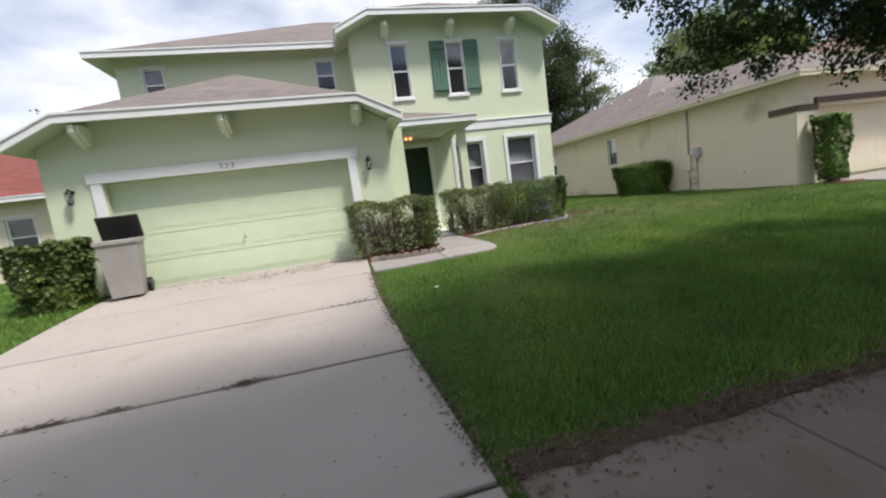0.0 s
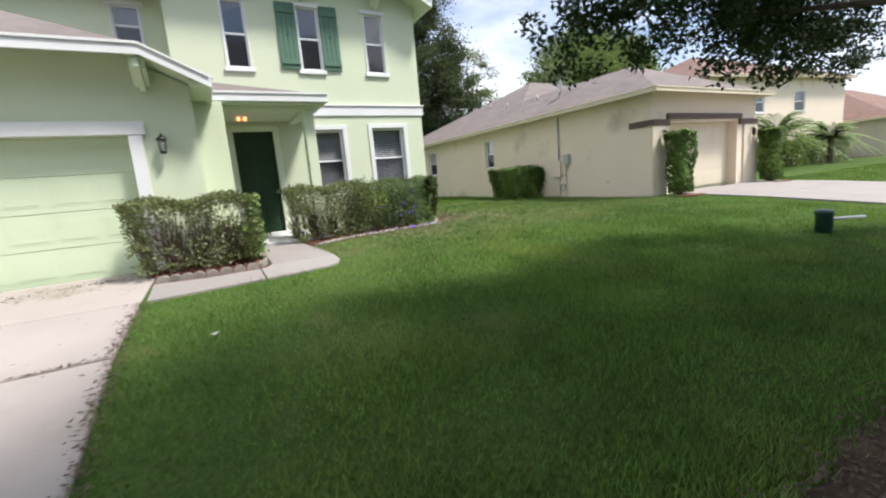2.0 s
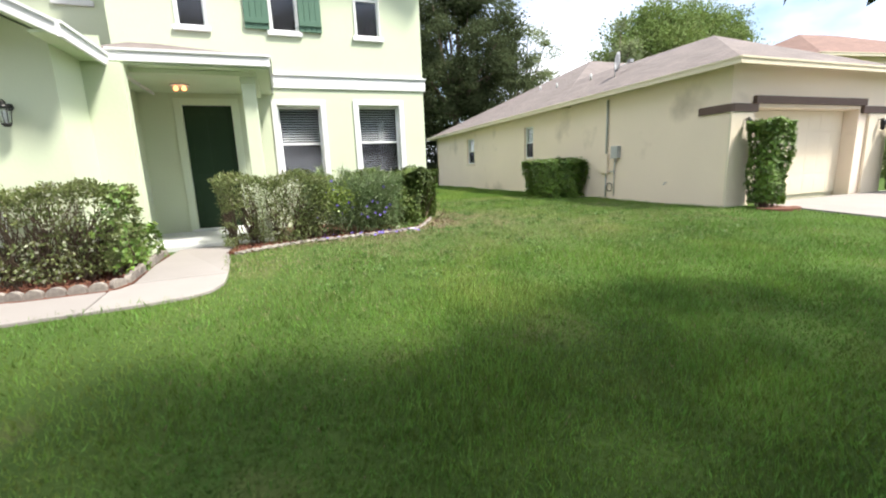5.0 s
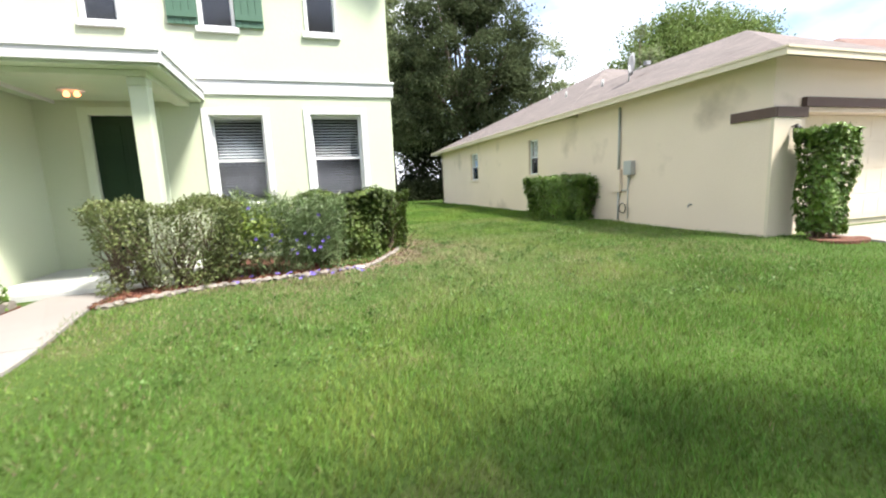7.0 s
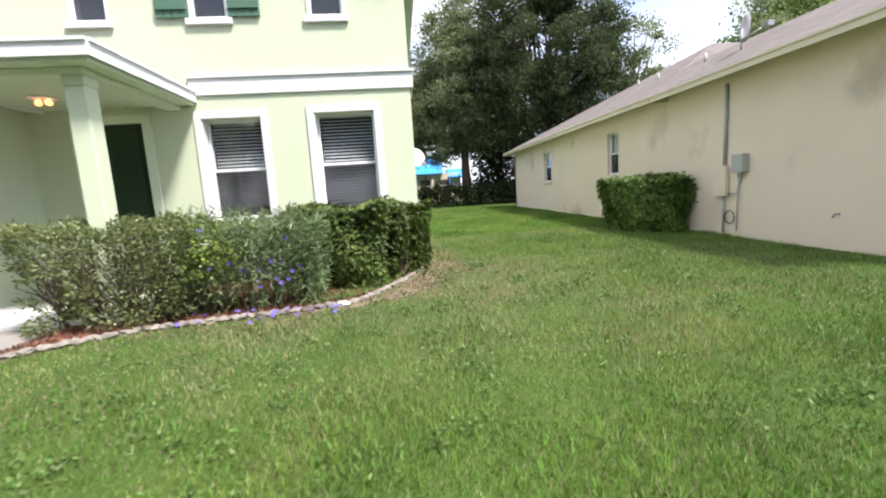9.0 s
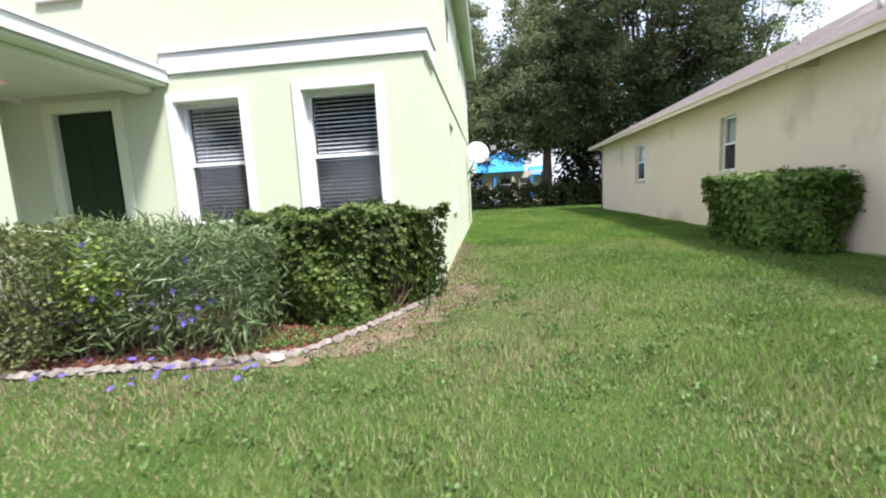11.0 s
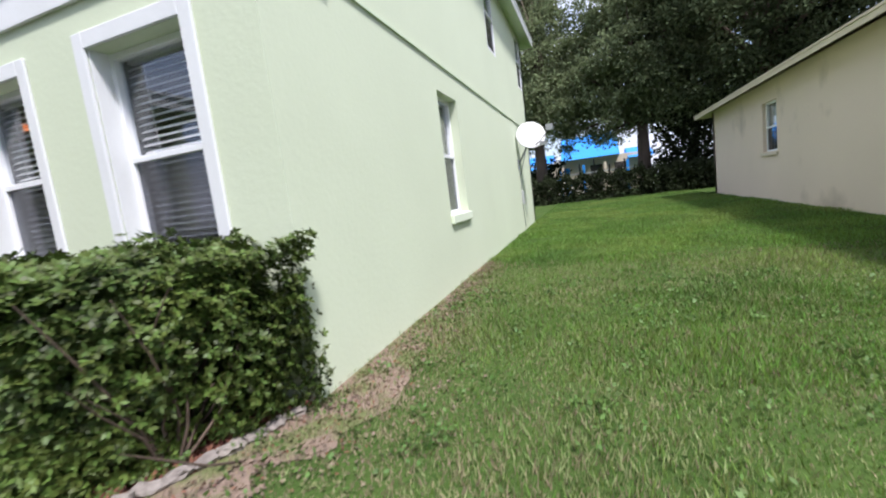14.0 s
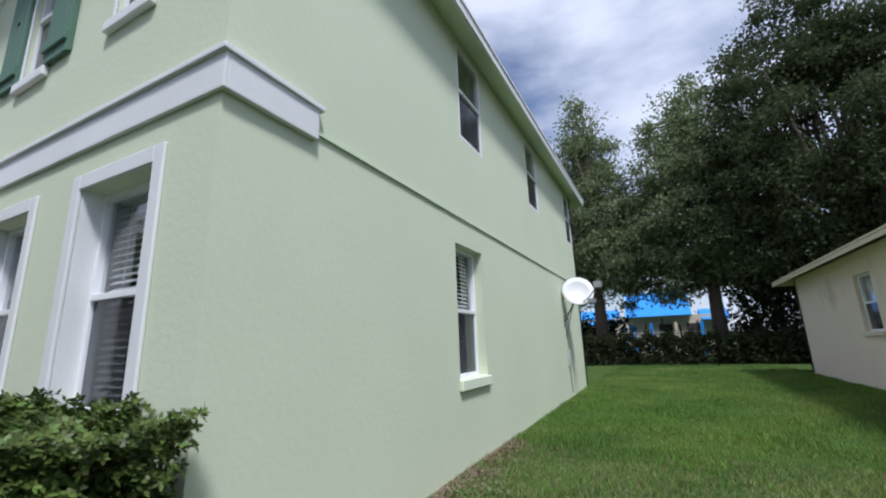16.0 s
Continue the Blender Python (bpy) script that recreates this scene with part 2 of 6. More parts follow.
LEAF_OAK = mat("oak_leaves", (0.045, 0.075, 0.02), (0.022, 0.042, 0.012), scale=1.2, fine=8, rough=0.5, bump=0, island=0.35, translucent=0.15, spec=0.2)
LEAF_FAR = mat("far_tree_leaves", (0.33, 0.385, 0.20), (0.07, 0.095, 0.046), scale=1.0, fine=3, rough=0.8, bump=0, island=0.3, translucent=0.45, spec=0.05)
# the same far oak leaf darkened, a backlit look put into its colour
LEAF_BACKLIT = mat("backlit_tree_leaves", (0.12, 0.15, 0.07), (0.028, 0.039, 0.02), scale=1.0, fine=3, rough=0.8, bump=0, island=0.3, translucent=0.35, spec=0.05)
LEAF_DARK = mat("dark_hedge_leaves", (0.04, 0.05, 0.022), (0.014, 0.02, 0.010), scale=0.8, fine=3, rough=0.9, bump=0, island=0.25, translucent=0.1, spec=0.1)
LEAF_BRIGHT = mat("bright_tree_leaves", (0.20, 0.27, 0.075), (0.10, 0.15, 0.04), scale=0.8, fine=3, rough=0.9, bump=0, island=0.3, translucent=0.3)
LEAF_HEDGE = mat("glossy_hedge_leaves", (0.20, 0.31, 0.05), (0.05, 0.10, 0.02), scale=3, fine=12, rough=0.45, bump=0, island=0.45, translucent=0.18)
# darker copy of LEAF_HEDGE for the same kind of leaf
LEAF_HEDGE_DARK = mat("dark_glossy_hedge_leaves", (0.145, 0.205, 0.04), (0.012, 0.025, 0.007), scale=3, fine=12, rough=0.5, bump=0, island=0.45, translucent=0.12, spec=0.3)
LEAF_OLIVE = mat("olive_shrub_leaves", (0.21, 0.235, 0.085), (0.10, 0.135, 0.045), scale=3, fine=12, rough=0.5, bump=0, island=0.4, translucent=0.25)
# pale leaves imitate the bright wall and porch showing through the shrubs
LEAF_GAP_LIGHT = mat("gap_light_leaves", (0.50, 0.50, 0.40), (0.32, 0.33, 0.22), scale=3, fine=12, rough=0.5, bump=0, island=0.35, translucent=0.25)
LEAF_SPIKY = mat("long_narrow_leaves", (0.19, 0.25, 0.105), (0.095, 0.145, 0.06), scale=3, fine=12, rough=0.4, bump=0, island=0.35, translucent=0.25)
LEAF_LIME = mat("lime_leaves", (0.30, 0.38, 0.08), (0.20, 0.28, 0.06), scale=3, fine=12, rough=0.4, bump=0, island=0.2, translucent=0.3)
PALM = mat("palm_fronds", (0.28, 0.36, 0.13), (0.15, 0.22, 0.08), scale=2, fine=12, rough=0.5, bump=0, island=0.3, translucent=0.3)
PETAL = mat("purple_petals", (0.22, 0.16, 0.60), (0.16, 0.11, 0.48), scale=5, fine=30, rough=0.6, bump=0, translucent=0.3)
BARK = mat("bark", (0.16, 0.12, 0.09), (0.07, 0.055, 0.04), scale=5, fine=30, rough=0.95, bump=0.9, stretch=(1, 1, 0.3), bump_dist=0.03)
TWIG = mat("twigs", (0.14, 0.10, 0.07), (0.08, 0.055, 0.04), scale=8, fine=40, rough=0.9, bump=0.2)
GLASS = glass_mat("window_glass", (0.88, 0.90, 0.92))
SCREEN = glass_mat("screened_glass", (0.34, 0.36, 0.40), 0.10, 0.12)
SLAT = mat("blind_slats", (0.88, 0.88, 0.86), (0.84, 0.83, 0.81), scale=3, fine=20, rough=0.6, bump=0)
# near-black colour puts the dark of unlit rooms onto the inner surfaces
DARK_ROOM = mat("unlit_room_black", (0.05, 0.05, 0.055), (0.03, 0.03, 0.035), scale=1, fine=10, rough=0.9, bump=0)
BLACK_METAL = mat("black_metal", (0.02, 0.02, 0.02), (0.03, 0.03, 0.03), rough=0.4, metal=0.6, bump=0.05)
GREY_METAL = mat("grey_metal", (0.35, 0.36, 0.37), (0.28, 0.29, 0.30), rough=0.5, metal=0.4, bump=0.05)
BOX_GREY = mat("meter_box_paint", (0.45, 0.46, 0.45), (0.38, 0.39, 0.38), rough=0.6, bump=0.05)
DISH = mat("dish_enamel", (0.72, 0.72, 0.73), (0.62, 0.62, 0.63), scale=5, rough=0.45, bump=0.02)
BIN = mat("grey_bin_plastic", (0.33, 0.31, 0.29), (0.27, 0.25, 0.235), scale=3, rough=0.55, bump=0.1)
BIN_LID = mat("dark_bin_lid", (0.035, 0.033, 0.033), (0.025, 0.024, 0.024), rough=0.5, bump=0.1)
BLUE = mat("bright_blue_roofing", (0.03, 0.30, 0.85), (0.02, 0.24, 0.72), scale=0.6, fine=10, rough=0.6, bump=0.1)
FENCE = mat("dark_fence", (0.03, 0.028, 0.025), (0.05, 0.045, 0.04), rough=0.8, bump=0.1)
PEDESTAL = mat("dark_green_plastic", (0.02, 0.06, 0.045), (0.015, 0.045, 0.035), rough=0.5, bump=0.05)
WARM = glow_mat("lamp_glow", (1.0, 0.30, 0.10), 2.6)
ASPHALT = mat("asphalt", (0.06, 0.06, 0.06), (0.04, 0.04, 0.04), scale=2, fine=80, rough=0.95, bump=0.4)


# ---- building blocks ----
def interp(x, pts):
    for (a, va), (b, vb) in zip(pts, pts[1:]):
        if x <= b:
            return va + (vb - va) * max(0.0, (x - a) / (b - a))
    return pts[-1][1]


GROUND = [(-30, -0.08), (-0.6, -0.08), (0, -0.03), (2.5, 0.04), (4.4, 0.12), (8, 0.38), (9.6, 0.47), (12.6, 0.47), (24, 0.58), (40, 0.60)]


def gz(y):
    """Height of the ground."""
    return interp(y, GROUND)


def part(name, bm, materials, parent=None, label="", smooth=False, bevel=0.0):
    """Links a bmesh as one mesh object, under a parent where one is given."""
    me = bpy.data.meshes.new(name)
    bmesh.ops.recalc_face_normals(bm, faces=bm.faces)
    bm.to_mesh(me)
    bm.free()
    for m in (materials if isinstance(materials, (list, tuple)) else [materials]):
        me.materials.append(m)
    if smooth:
        for p in me.polygons:
            p.use_smooth = True
    ob = new(name, me)
    if bevel:
        mod = ob.modifiers.new("bevel", "BEVEL")
        mod.width, mod.segments, mod.limit_method = bevel, 2, "ANGLE"
    if parent:
        ob.parent = parent
    if label:
        ob["label"] = label
    return ob


def thing(name, label, category, at=(0, 0, 0), group="", kind="", turn=0):
    e = new(name)
    e.matrix_world = pose(*at, rz=turn)
    e.empty_display_size = 0.2
    return tagged(e, label, category, group, kind)


def box(bm, x0, x1, y0, y1, z0, z1, mi=0):
    v = [bm.verts.new(p) for p in ((x0, y0, z0), (x1, y0, z0), (x1, y1, z0), (x0, y1, z0), (x0, y0, z1), (x1, y0, z1), (x1, y1, z1), (x0, y1, z1))]
    for q in ((0, 3, 2, 1), (4, 5, 6, 7), (0, 1, 5, 4), (1, 2, 6, 5), (2, 3, 7, 6), (3, 0, 4, 7)):
        bm.faces.new([v[i] for i in q]).material_index = mi


def boxes(*rows):
    bm = bmesh.new()
    for r in rows:
        box(bm, *r)
    return bm


def prism(bm, pts, off, mi=0):
    """Extrudes the polygon pts by the vector off."""
    off = Vector(off)
    a = [bm.verts.new(p) for p in pts]
    b = [bm.verts.new(Vector(p) + off) for p in pts]
    bm.faces.new(a).material_index = mi
    bm.faces.new(b[::-1]).material_index = mi
    n = len(a)
    for i in range(n):
        bm.faces.new((a[i], a[(i + 1) % n], b[(i + 1) % n], b[i])).material_index = mi


def tube(bm, pts, radii, seg=8, mi=0, cap=True):
    """A tapered tube through pts."""
    rings = []
    pts = [Vector(p) for p in pts]
    for i, p in enumerate(pts):
        d = (pts[min(i + 1, len(pts) - 1)] - pts[max(i - 1, 0)]).normalized()
        u = d.orthogonal().normalized()
        if i and rings:
            u = (prev - d * prev.dot(d)).normalized()
        prev = u
        w = d.cross(u)
        r = radii[i] if isinstance(radii, (list, tuple)) else radii
        rings.append([bm.verts.new(p + (u * math.cos(2 * math.pi * k / seg) + w * math.sin(2 * math.pi * k / seg)) * r) for k in range(seg)])
    for a, b in zip(rings, rings[1:]):
        for k in range(seg):
            f = bm.faces.new((a[k], a[(k + 1) % seg], b[(k + 1) % seg], b[k]))
            f.smooth = True
            f.material_index = mi
    if cap:
        bm.faces.new(rings[0][::-1]).material_index = mi
        bm.faces.new(rings[-1]).material_index = mi


def lathe(bm, prof, seg=16, at=(0, 0, 0), mi=0):
    """Turns a profile of (radius, height) about z."""
    at = Vector(at)
    rings = [[bm.verts.new(at + Vector((r * math.cos(2 * math.pi * k / seg), r * math.sin(2 * math.pi * k / seg), z))) for k in range(seg)] for r, z in prof]
    for a, b in zip(rings, rings[1:]):
        for k in range(seg):
            f = bm.faces.new((a[k], a[(k + 1) % seg], b[(k + 1) % seg], b[k]))
            f.smooth = True
            f.material_index = mi
    bm.faces.new(rings[0][::-1]).material_index = mi
    bm.faces.new(rings[-1]).material_index = mi


def mesh_arrays(name, verts, size, materials, parent=None, matidx=None):
    """A mesh of separate faces with size corners each, from an array of corners."""
    n = len(verts) // size
    me = bpy.data.meshes.new(name)
    me.vertices.add(n * size)
    me.vertices.foreach_set("co", np.ascontiguousarray(verts, dtype=np.float32).ravel())
    me.loops.add(n * size)
    me.loops.foreach_set("vertex_index", np.arange(n * size, dtype=np.int32))
    me.polygons.add(n)
    me.polygons.foreach_set("loop_start", np.arange(0, n * size, size, dtype=np.int32))
    for m in (materials if isinstance(materials, (list, tuple)) else [materials]):
        me.materials.append(m)
    if matidx is not None:
        me.polygons.foreach_set("material_index", np.ascontiguousarray(matidx, dtype=np.int32))
    me.update(calc_edges=True)
    ob = new(name, me)
    if parent:
        ob.parent = parent
    return ob


def leaf_quads(rng, centres, length, width, up=0.3, outward=None):
    """Diamond leaves at centres, turned at random with a lean outward and up. Returns corners."""
    n = len(centres)
    d = rng.normal(size=(n, 3))
    if outward is not None:
        d += outward * 1.2
    d[:, 2] += up
    d /= np.linalg.norm(d, axis=1)[:, None] + 1e-9
    s = np.cross(d, rng.normal(size=(n, 3)))
    s /= np.linalg.norm(s, axis=1)[:, None] + 1e-9
    L = (length * rng.uniform(0.6, 1.25, n))[:, None]
    W = (width * rng.uniform(0.7, 1.2, n))[:, None]
    nrm = np.cross(d, s)
    v = np.empty((n, 4, 3))
    v[:, 0] = centres
    v[:, 1] = centres + d * L * 0.45 + s * W * 0.5 + nrm * W * 0.12
    v[:, 2] = centres + d * L
    v[:, 3] = centres + d * L * 0.45 - s * W * 0.5 + nrm * W * 0.12
    return v.reshape(-1, 3)


def wall(name, p0, p1, z0, z1, thick, holes, materials, parent=None, label=""):
    """A wall whose outer face runs from p0 to p1 (seen from outside: left to right), with through openings (s0, s1, z0, z1)."""
    p0, p1 = Vector((*p0, 0)), Vector((*p1, 0))
    u = (p1 - p0).normalized()
    n = Vector((-u.y, u.x, 0)) * thick
    L = (p1 - p0).length
    ss = sorted({0.0, L, *[h[0] for h in holes], *[h[1] for h in holes]})
    zs = sorted({z0, z1, *[h[2] for h in holes], *[h[3] for h in holes]})
    bm = bmesh.new()
    cache = {}

    def vert(s, z, k):
        key = (round(s, 4), round(z, 4), k)
        if key not in cache:
            q = p0 + u * s + n * k
            cache[key] = bm.verts.new((q.x, q.y, z))
        return cache[key]

    def solid(i, j):
        if i < 0 or j < 0 or i >= len(ss) - 1 or j >= len(zs) - 1:
            return False
        sm, zm = (ss[i] + ss[i + 1]) / 2, (zs[j] + zs[j + 1]) / 2
        return not any(h[0] < sm < h[1] and h[2] < zm < h[3] for h in holes)

    for i in range(len(ss) - 1):
        for j in range(len(zs) - 1):
            if not solid(i, j):
                continue
            a, b, c, d = ss[i], ss[i + 1], zs[j], zs[j + 1]
            for k in (0, 1):
                bm.faces.new([vert(a, c, k), vert(b, c, k), vert(b, d, k), vert(a, d, k)]).material_index = k if len(materials) > 1 else 0
            for (di, dj, e0, e1) in ((-1, 0, (a, c), (a, d)), (1, 0, (b, c), (b, d)), (0, -1, (a, c), (b, c)), (0, 1, (a, d), (b, d))):
                if not solid(i + di, j + dj):
                    bm.faces.new([vert(*e0, 0), vert(*e1, 0), vert(*e1, 1), vert(*e0, 1)]).material_index = 0
    return part(name, bm, materials, parent, label)


def window(parent, at, turn, w, h, rail=0.5, casing=0.0, sill=True, top_casing=0.0, blind=False, screen=True, depth=0.10, sill_h=0.10, frame_w=0.045, label="white single-hung window", sill_mat=None, head=0.0):
    """A single-hung window. Its local x runs along the wall, y inward, and its origin is the opening's lower outer corner."""
    m = pose(*at, rz=turn)
    f = frame_w
    d = depth
    fr = part("window", boxes((0, f, d, d + 0.07, 0, h), (w - f, w, d, d + 0.07, 0, h), (f, w - f, d, d + 0.07, 0, f), (f, w - f, d, d + 0.07, h - f, h)), VINYL, parent, label, bevel=0.004)
    fr.matrix_local = m
    zr = h * rail
    part("meeting_rail", boxes((f, w - f, d - 0.01, d + 0.055, zr - 0.022, zr + 0.022)), VINYL, fr, bevel=0.003)
    up = part("pane", boxes((f, w - f, d + 0.045, d + 0.049, zr + 0.022, h - f)), GLASS, fr)
    lo = part("pane", boxes((f, w - f, d + 0.022, d + 0.026, f, zr - 0.022)), SCREEN if screen else GLASS, fr)
    up.visible_shadow = lo.visible_shadow = False
    c = casing
    if c:
        tcs = top_casing or c
        for row in ((-c, 0, -0.025, -0.002, -0.0, h + tcs), (w, w + c, -0.025, -0.002, -0.0, h + tcs), (0, w, -0.025, -0.002, h, h + tcs)):
            part("casing", boxes(row), WHITE, fr, bevel=0.006)
        part("jamb", boxes((0.001, 0.012, 0.0, d, 0.01, h)), WHITE, fr)
        part("jamb", boxes((w - 0.012, w - 0.001, 0.0, d, 0.01, h)), WHITE, fr)
    elif top_casing:
        for row in ((-0.03, 0, -0.02, -0.002, 0, h), (w, w + 0.03, -0.02, -0.002, 0, h), (-0.09, w + 0.09, -0.03, -0.002, h, h + top_casing)):
            part("casing", boxes(row), WHITE, fr, bevel=0.005)
    if sill:
        e = 0.03 if sill_mat is GREEN_LIGHT else max(c, 0.0) + 0.08
        part("sill", boxes((-e, w + e, -0.05, -0.002, -sill_h, -0.004), (0.002, w - 0.002, -0.002, d, -0.02, 0.006)), sill_mat or WHITE, fr, bevel=0.01)
    if blind:
        bm = bmesh.new()
        z = 0.03 if blind is True else zr - 0.1
        while z < h - 0.03:
            if blind == "closed":
                prism(bm, [(f + 0.01, d + 0.09, z - 0.045), (w - f - 0.01, d + 0.09, z - 0.045), (w - f - 0.01, d + 0.102, z + 0.008), (f + 0.01, d + 0.102, z + 0.008)], (0, 0.003, 0))
                z += 0.05
                continue
            prism(bm, [(f + 0.01, d + 0.09, z - 0.026), (w - f - 0.01, d + 0.09, z - 0.026), (w - f - 0.01, d + 0.127, z), (f + 0.01, d + 0.127, z)], (0, 0, 0.004))
            z += 0.05
        box(bm, f, w - f, d + 0.10, d + 0.15, h - 0.05, h - 0.01)
        for s in (0.22, 0.78):
            box(bm, w * s - 0.002, w * s + 0.002, d + 0.105, d + 0.109, 0.02, h - 0.03)
        part("blind", bm, SLAT, fr, "pale horizontal venetian blind")
    return fr


def roof_slab(parent, pts, name="roof_plane", thick=0.15, materials=None):
    """A pitched plane with shingles above, painted edge and soffit below."""
    bm = bmesh.new()
    prism(bm, pts, (0, 0, -thick))
    bmesh.ops.recalc_face_normals(bm, faces=bm.faces)
    for f in bm.faces:
        f.normal_update()
        f.material_index = 0 if f.normal.z > 0.3 else (2 if f.normal.z < -0.3 else 1)
    return part(name, bm, materials, parent)


def beam(bm, a, b, w, h, side):
    """A board from a to b (its top edge), of height h, thick w toward side."""
    a, b, s = Vector(a), Vector(b), Vector(side) * w
    prism(bm, [a, b, b + Vector((0, 0, -h)), a + Vector((0, 0, -h))], s)


def fascia(parent, a, b, side, material, h=0.13):
    """An eaves board with a thin drip edge above it."""
    for w, dz, hh, nm in ((0.025, -0.015, h, "fascia"), (0.045, 0.02, 0.034, "drip_edge")):
        bm = bmesh.new()
        beam(bm, (a[0], a[1], a[2] + dz), (b[0], b[1], b[2] + dz), w, hh, side)
        part(nm, bm, material, parent)


def clipped_roof(parent, x0, x1, y0, yb, zt, p, off, mats):
    """A gable roof whose front peak is clipped by a small hip. The ridge runs along y."""
    xm = (x0 + x1) / 2
    zr = zt + (xm - x0) * p
    A, B, C, D = (x0, y0, zt), (x0 + off, y0, zt + off * p), (x1 - off, y0, zt + off * p), (x1, y0, zt)
    E, F, G, H = (xm, y0 + (xm - x0 - off), zr), (xm, yb, zr), (x0, yb, zt), (x1, yb, zt)
    roof_slab(parent, [A, B, E, F, G], materials=mats)
    roof_slab(parent, [D, H, F, E, C], materials=mats)
    roof_slab(parent, [B, C, E], materials=mats)
    for a, b, s in ((A, B, (0, -1, 0)), (B, C, (0, -1, 0)), (C, D, (0, -1, 0)), (A, G, (-1, 0, 0)), (D, H, (1, 0, 0))):
        fascia(parent, a, b, s, mats[1])
    return B, C


def hip_roof(parent, x0, x1, y0, y1, zt, p, mats, fascia_h=0.13, thick=0.15):
    w, d = x1 - x0, y1 - y0
    k = min(w, d) / 2
    zr = zt + k * p
    if w > d:
        E, F = (x0 + k, (y0 + y1) / 2, zr), (x1 - k, (y0 + y1) / 2, zr)
    else:
        E, F = ((x0 + x1) / 2, y0 + k, zr), ((x0 + x1) / 2, y1 - k, zr)
    A, B, C, D = (x0, y0, zt), (x1, y0, zt), (x1, y1, zt), (x0, y1, zt)
    if w > d:
        faces = [[A, B, F, E], [B, C, F], [C, D, E, F], [D, A, E]]
    else:
        faces = [[A, B, E], [B, C, F, E], [C, D, F], [D, A, E, F]]
    for f in faces:
        roof_slab(parent, f, materials=mats, thick=thick)
    for a, b, s in ((A, B, (0, -1, 0)), (B, C, (1, 0, 0)), (C, D, (0, 1, 0)), (D, A, (-1, 0, 0))):
        fascia(parent, a, b, s, mats[1], fascia_h)


def bracket(parent, x, y, z):
    """A painted corbel under the eaves: two cheeks and a middle arm."""
    bm = bmesh.new()
    for dx0, dx1, ly, lz in ((-0.095, -0.035, 0.36, 0.30), (-0.035, 0.035, 0.42, 0.36), (0.035, 0.095, 0.36, 0.30)):
        prism(bm, [(x + dx0, y, z), (x + dx0, y - ly, z), (x + dx0, y - ly, z - 0.12), (x + dx0, y - 0.10, z - lz), (x + dx0, y, z - lz)], (dx1 - dx0, 0, 0))
    part("eave_bracket", bm, GREEN_LIGHT, parent, "pale green painted eave bracket", bevel=0.006)


GREEN_LIGHT = mat("pale_green_trim_paint", (0.72, 0.79, 0.62), (0.66, 0.73, 0.56), scale=2, fine=30, rough=0.65, bump=0.1)
ROOF = [SHINGLE, WHITE, GREEN_PAINT]
ROOF_TAN = [SHINGLE, CREAM, CREAM]
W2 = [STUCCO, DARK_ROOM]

# ---- ground ----
bm = bmesh.new()
xs = [-600, -60, -20, -8, -4, 0, 4, 8, 12, 16, 24, 60, 600]
ys = [-600, -60, -30, -8, -0.6, 0, 2.5, 4.4, 6.2, 8, 9.6, 12.6, 18, 24, 32, 40, 60, 120, 600]
grid = [[bm.verts.new((x, y, gz(y))) for x in xs] for y in ys]
for a, b in zip(grid, grid[1:]):
    for i in range(len(xs) - 1):
        bm.faces.new((a[i], a[i + 1], b[i + 1], b[i]))
tagged(part("ground", bm, SOIL), "uneven lawn soil with dry tan patches under the grass", "ground", kind="structure")


def paving(parent, name, poly, thick, material, lift=0.03):
    bm = bmesh.new()
    prism(bm, [(x, y, gz(y) + lift) for x, y in poly], (0, 0, -thick))
    return part(name, bm, material, parent, bevel=0.012)


drive = thing("driveway", "sun-bleached concrete driveway slabs with dark joints and leaf litter", "driveway", kind="structure")
DRIVE_EDGE = [(-0.6, 1.0), (2.5, 0.90), (4.4, 0.80), (6.2, 0.72), (7.8, 0.74), (9.7, 0.80)]
for y0, y1 in ((-0.6, 0.94), (0.97, 2.50), (2.54, 4.40), (4.445, 6.14), (6.18, 7.74), (7.77, 9.66)):
    k0 = interp(y0, DRIVE_EDGE)
    k1 = interp(y1, DRIVE_EDGE)
    xl = -3.75
    paving(drive, "slab", [(xl, y0), (k0, y0), (k1, y1), (xl, y1)], 0.12, CONCRETE)
side = thing("sidewalk", "grey concrete sidewalk slabs along the lawn", "sidewalk", kind="structure")
for k in range(9):
    x0 = 1.00 + k * 1.5
    paving(side, "slab", [(x0, 0.97), (x0 + 1.485, 0.97), (x0 + 1.485, 2.52), (x0, 2.52)], 0.12, CONCRETE_OLD)
for k in range(4):
    x0 = -3.77 - (k + 1) * 1.5
    paving(side, "slab", [(x0, 0.97), (x0 + 1.485, 0.97), (x0 + 1.485, 2.52), (x0, 2.52)], 0.12, CONCRETE_OLD)
road = thing("road", "grey asphalt residential road", "road", kind="structure")
part("carriageway", boxes((-60, 60, -9, -0.75, -0.3, -0.065)), ASPHALT, road)
part("kerb", boxes((-60, 60, -0.75, -0.6, -0.3, 0.0)), CONCRETE, road)
walkp = thing("front_walkway", "pale curved concrete walkway from the driveway to the porch", "walkway", kind="structure")
paving(walkp, "slab", [(0.80, 7.76), (2.1, 7.86), (2.1, 8.48), (1.4, 8.45), (0.80, 8.56)], 0.1, CONCRETE_PALE, 0.035)
paving(walkp, "slab", [(2.115, 7.862), (2.6, 7.90), (2.95, 7.97), (3.13, 8.10), (3.22, 8.33), (3.22, 8.72), (2.28, 8.68), (2.20, 8.53), (2.115, 8.49)], 0.1, CONCRETE_PALE, 0.035)
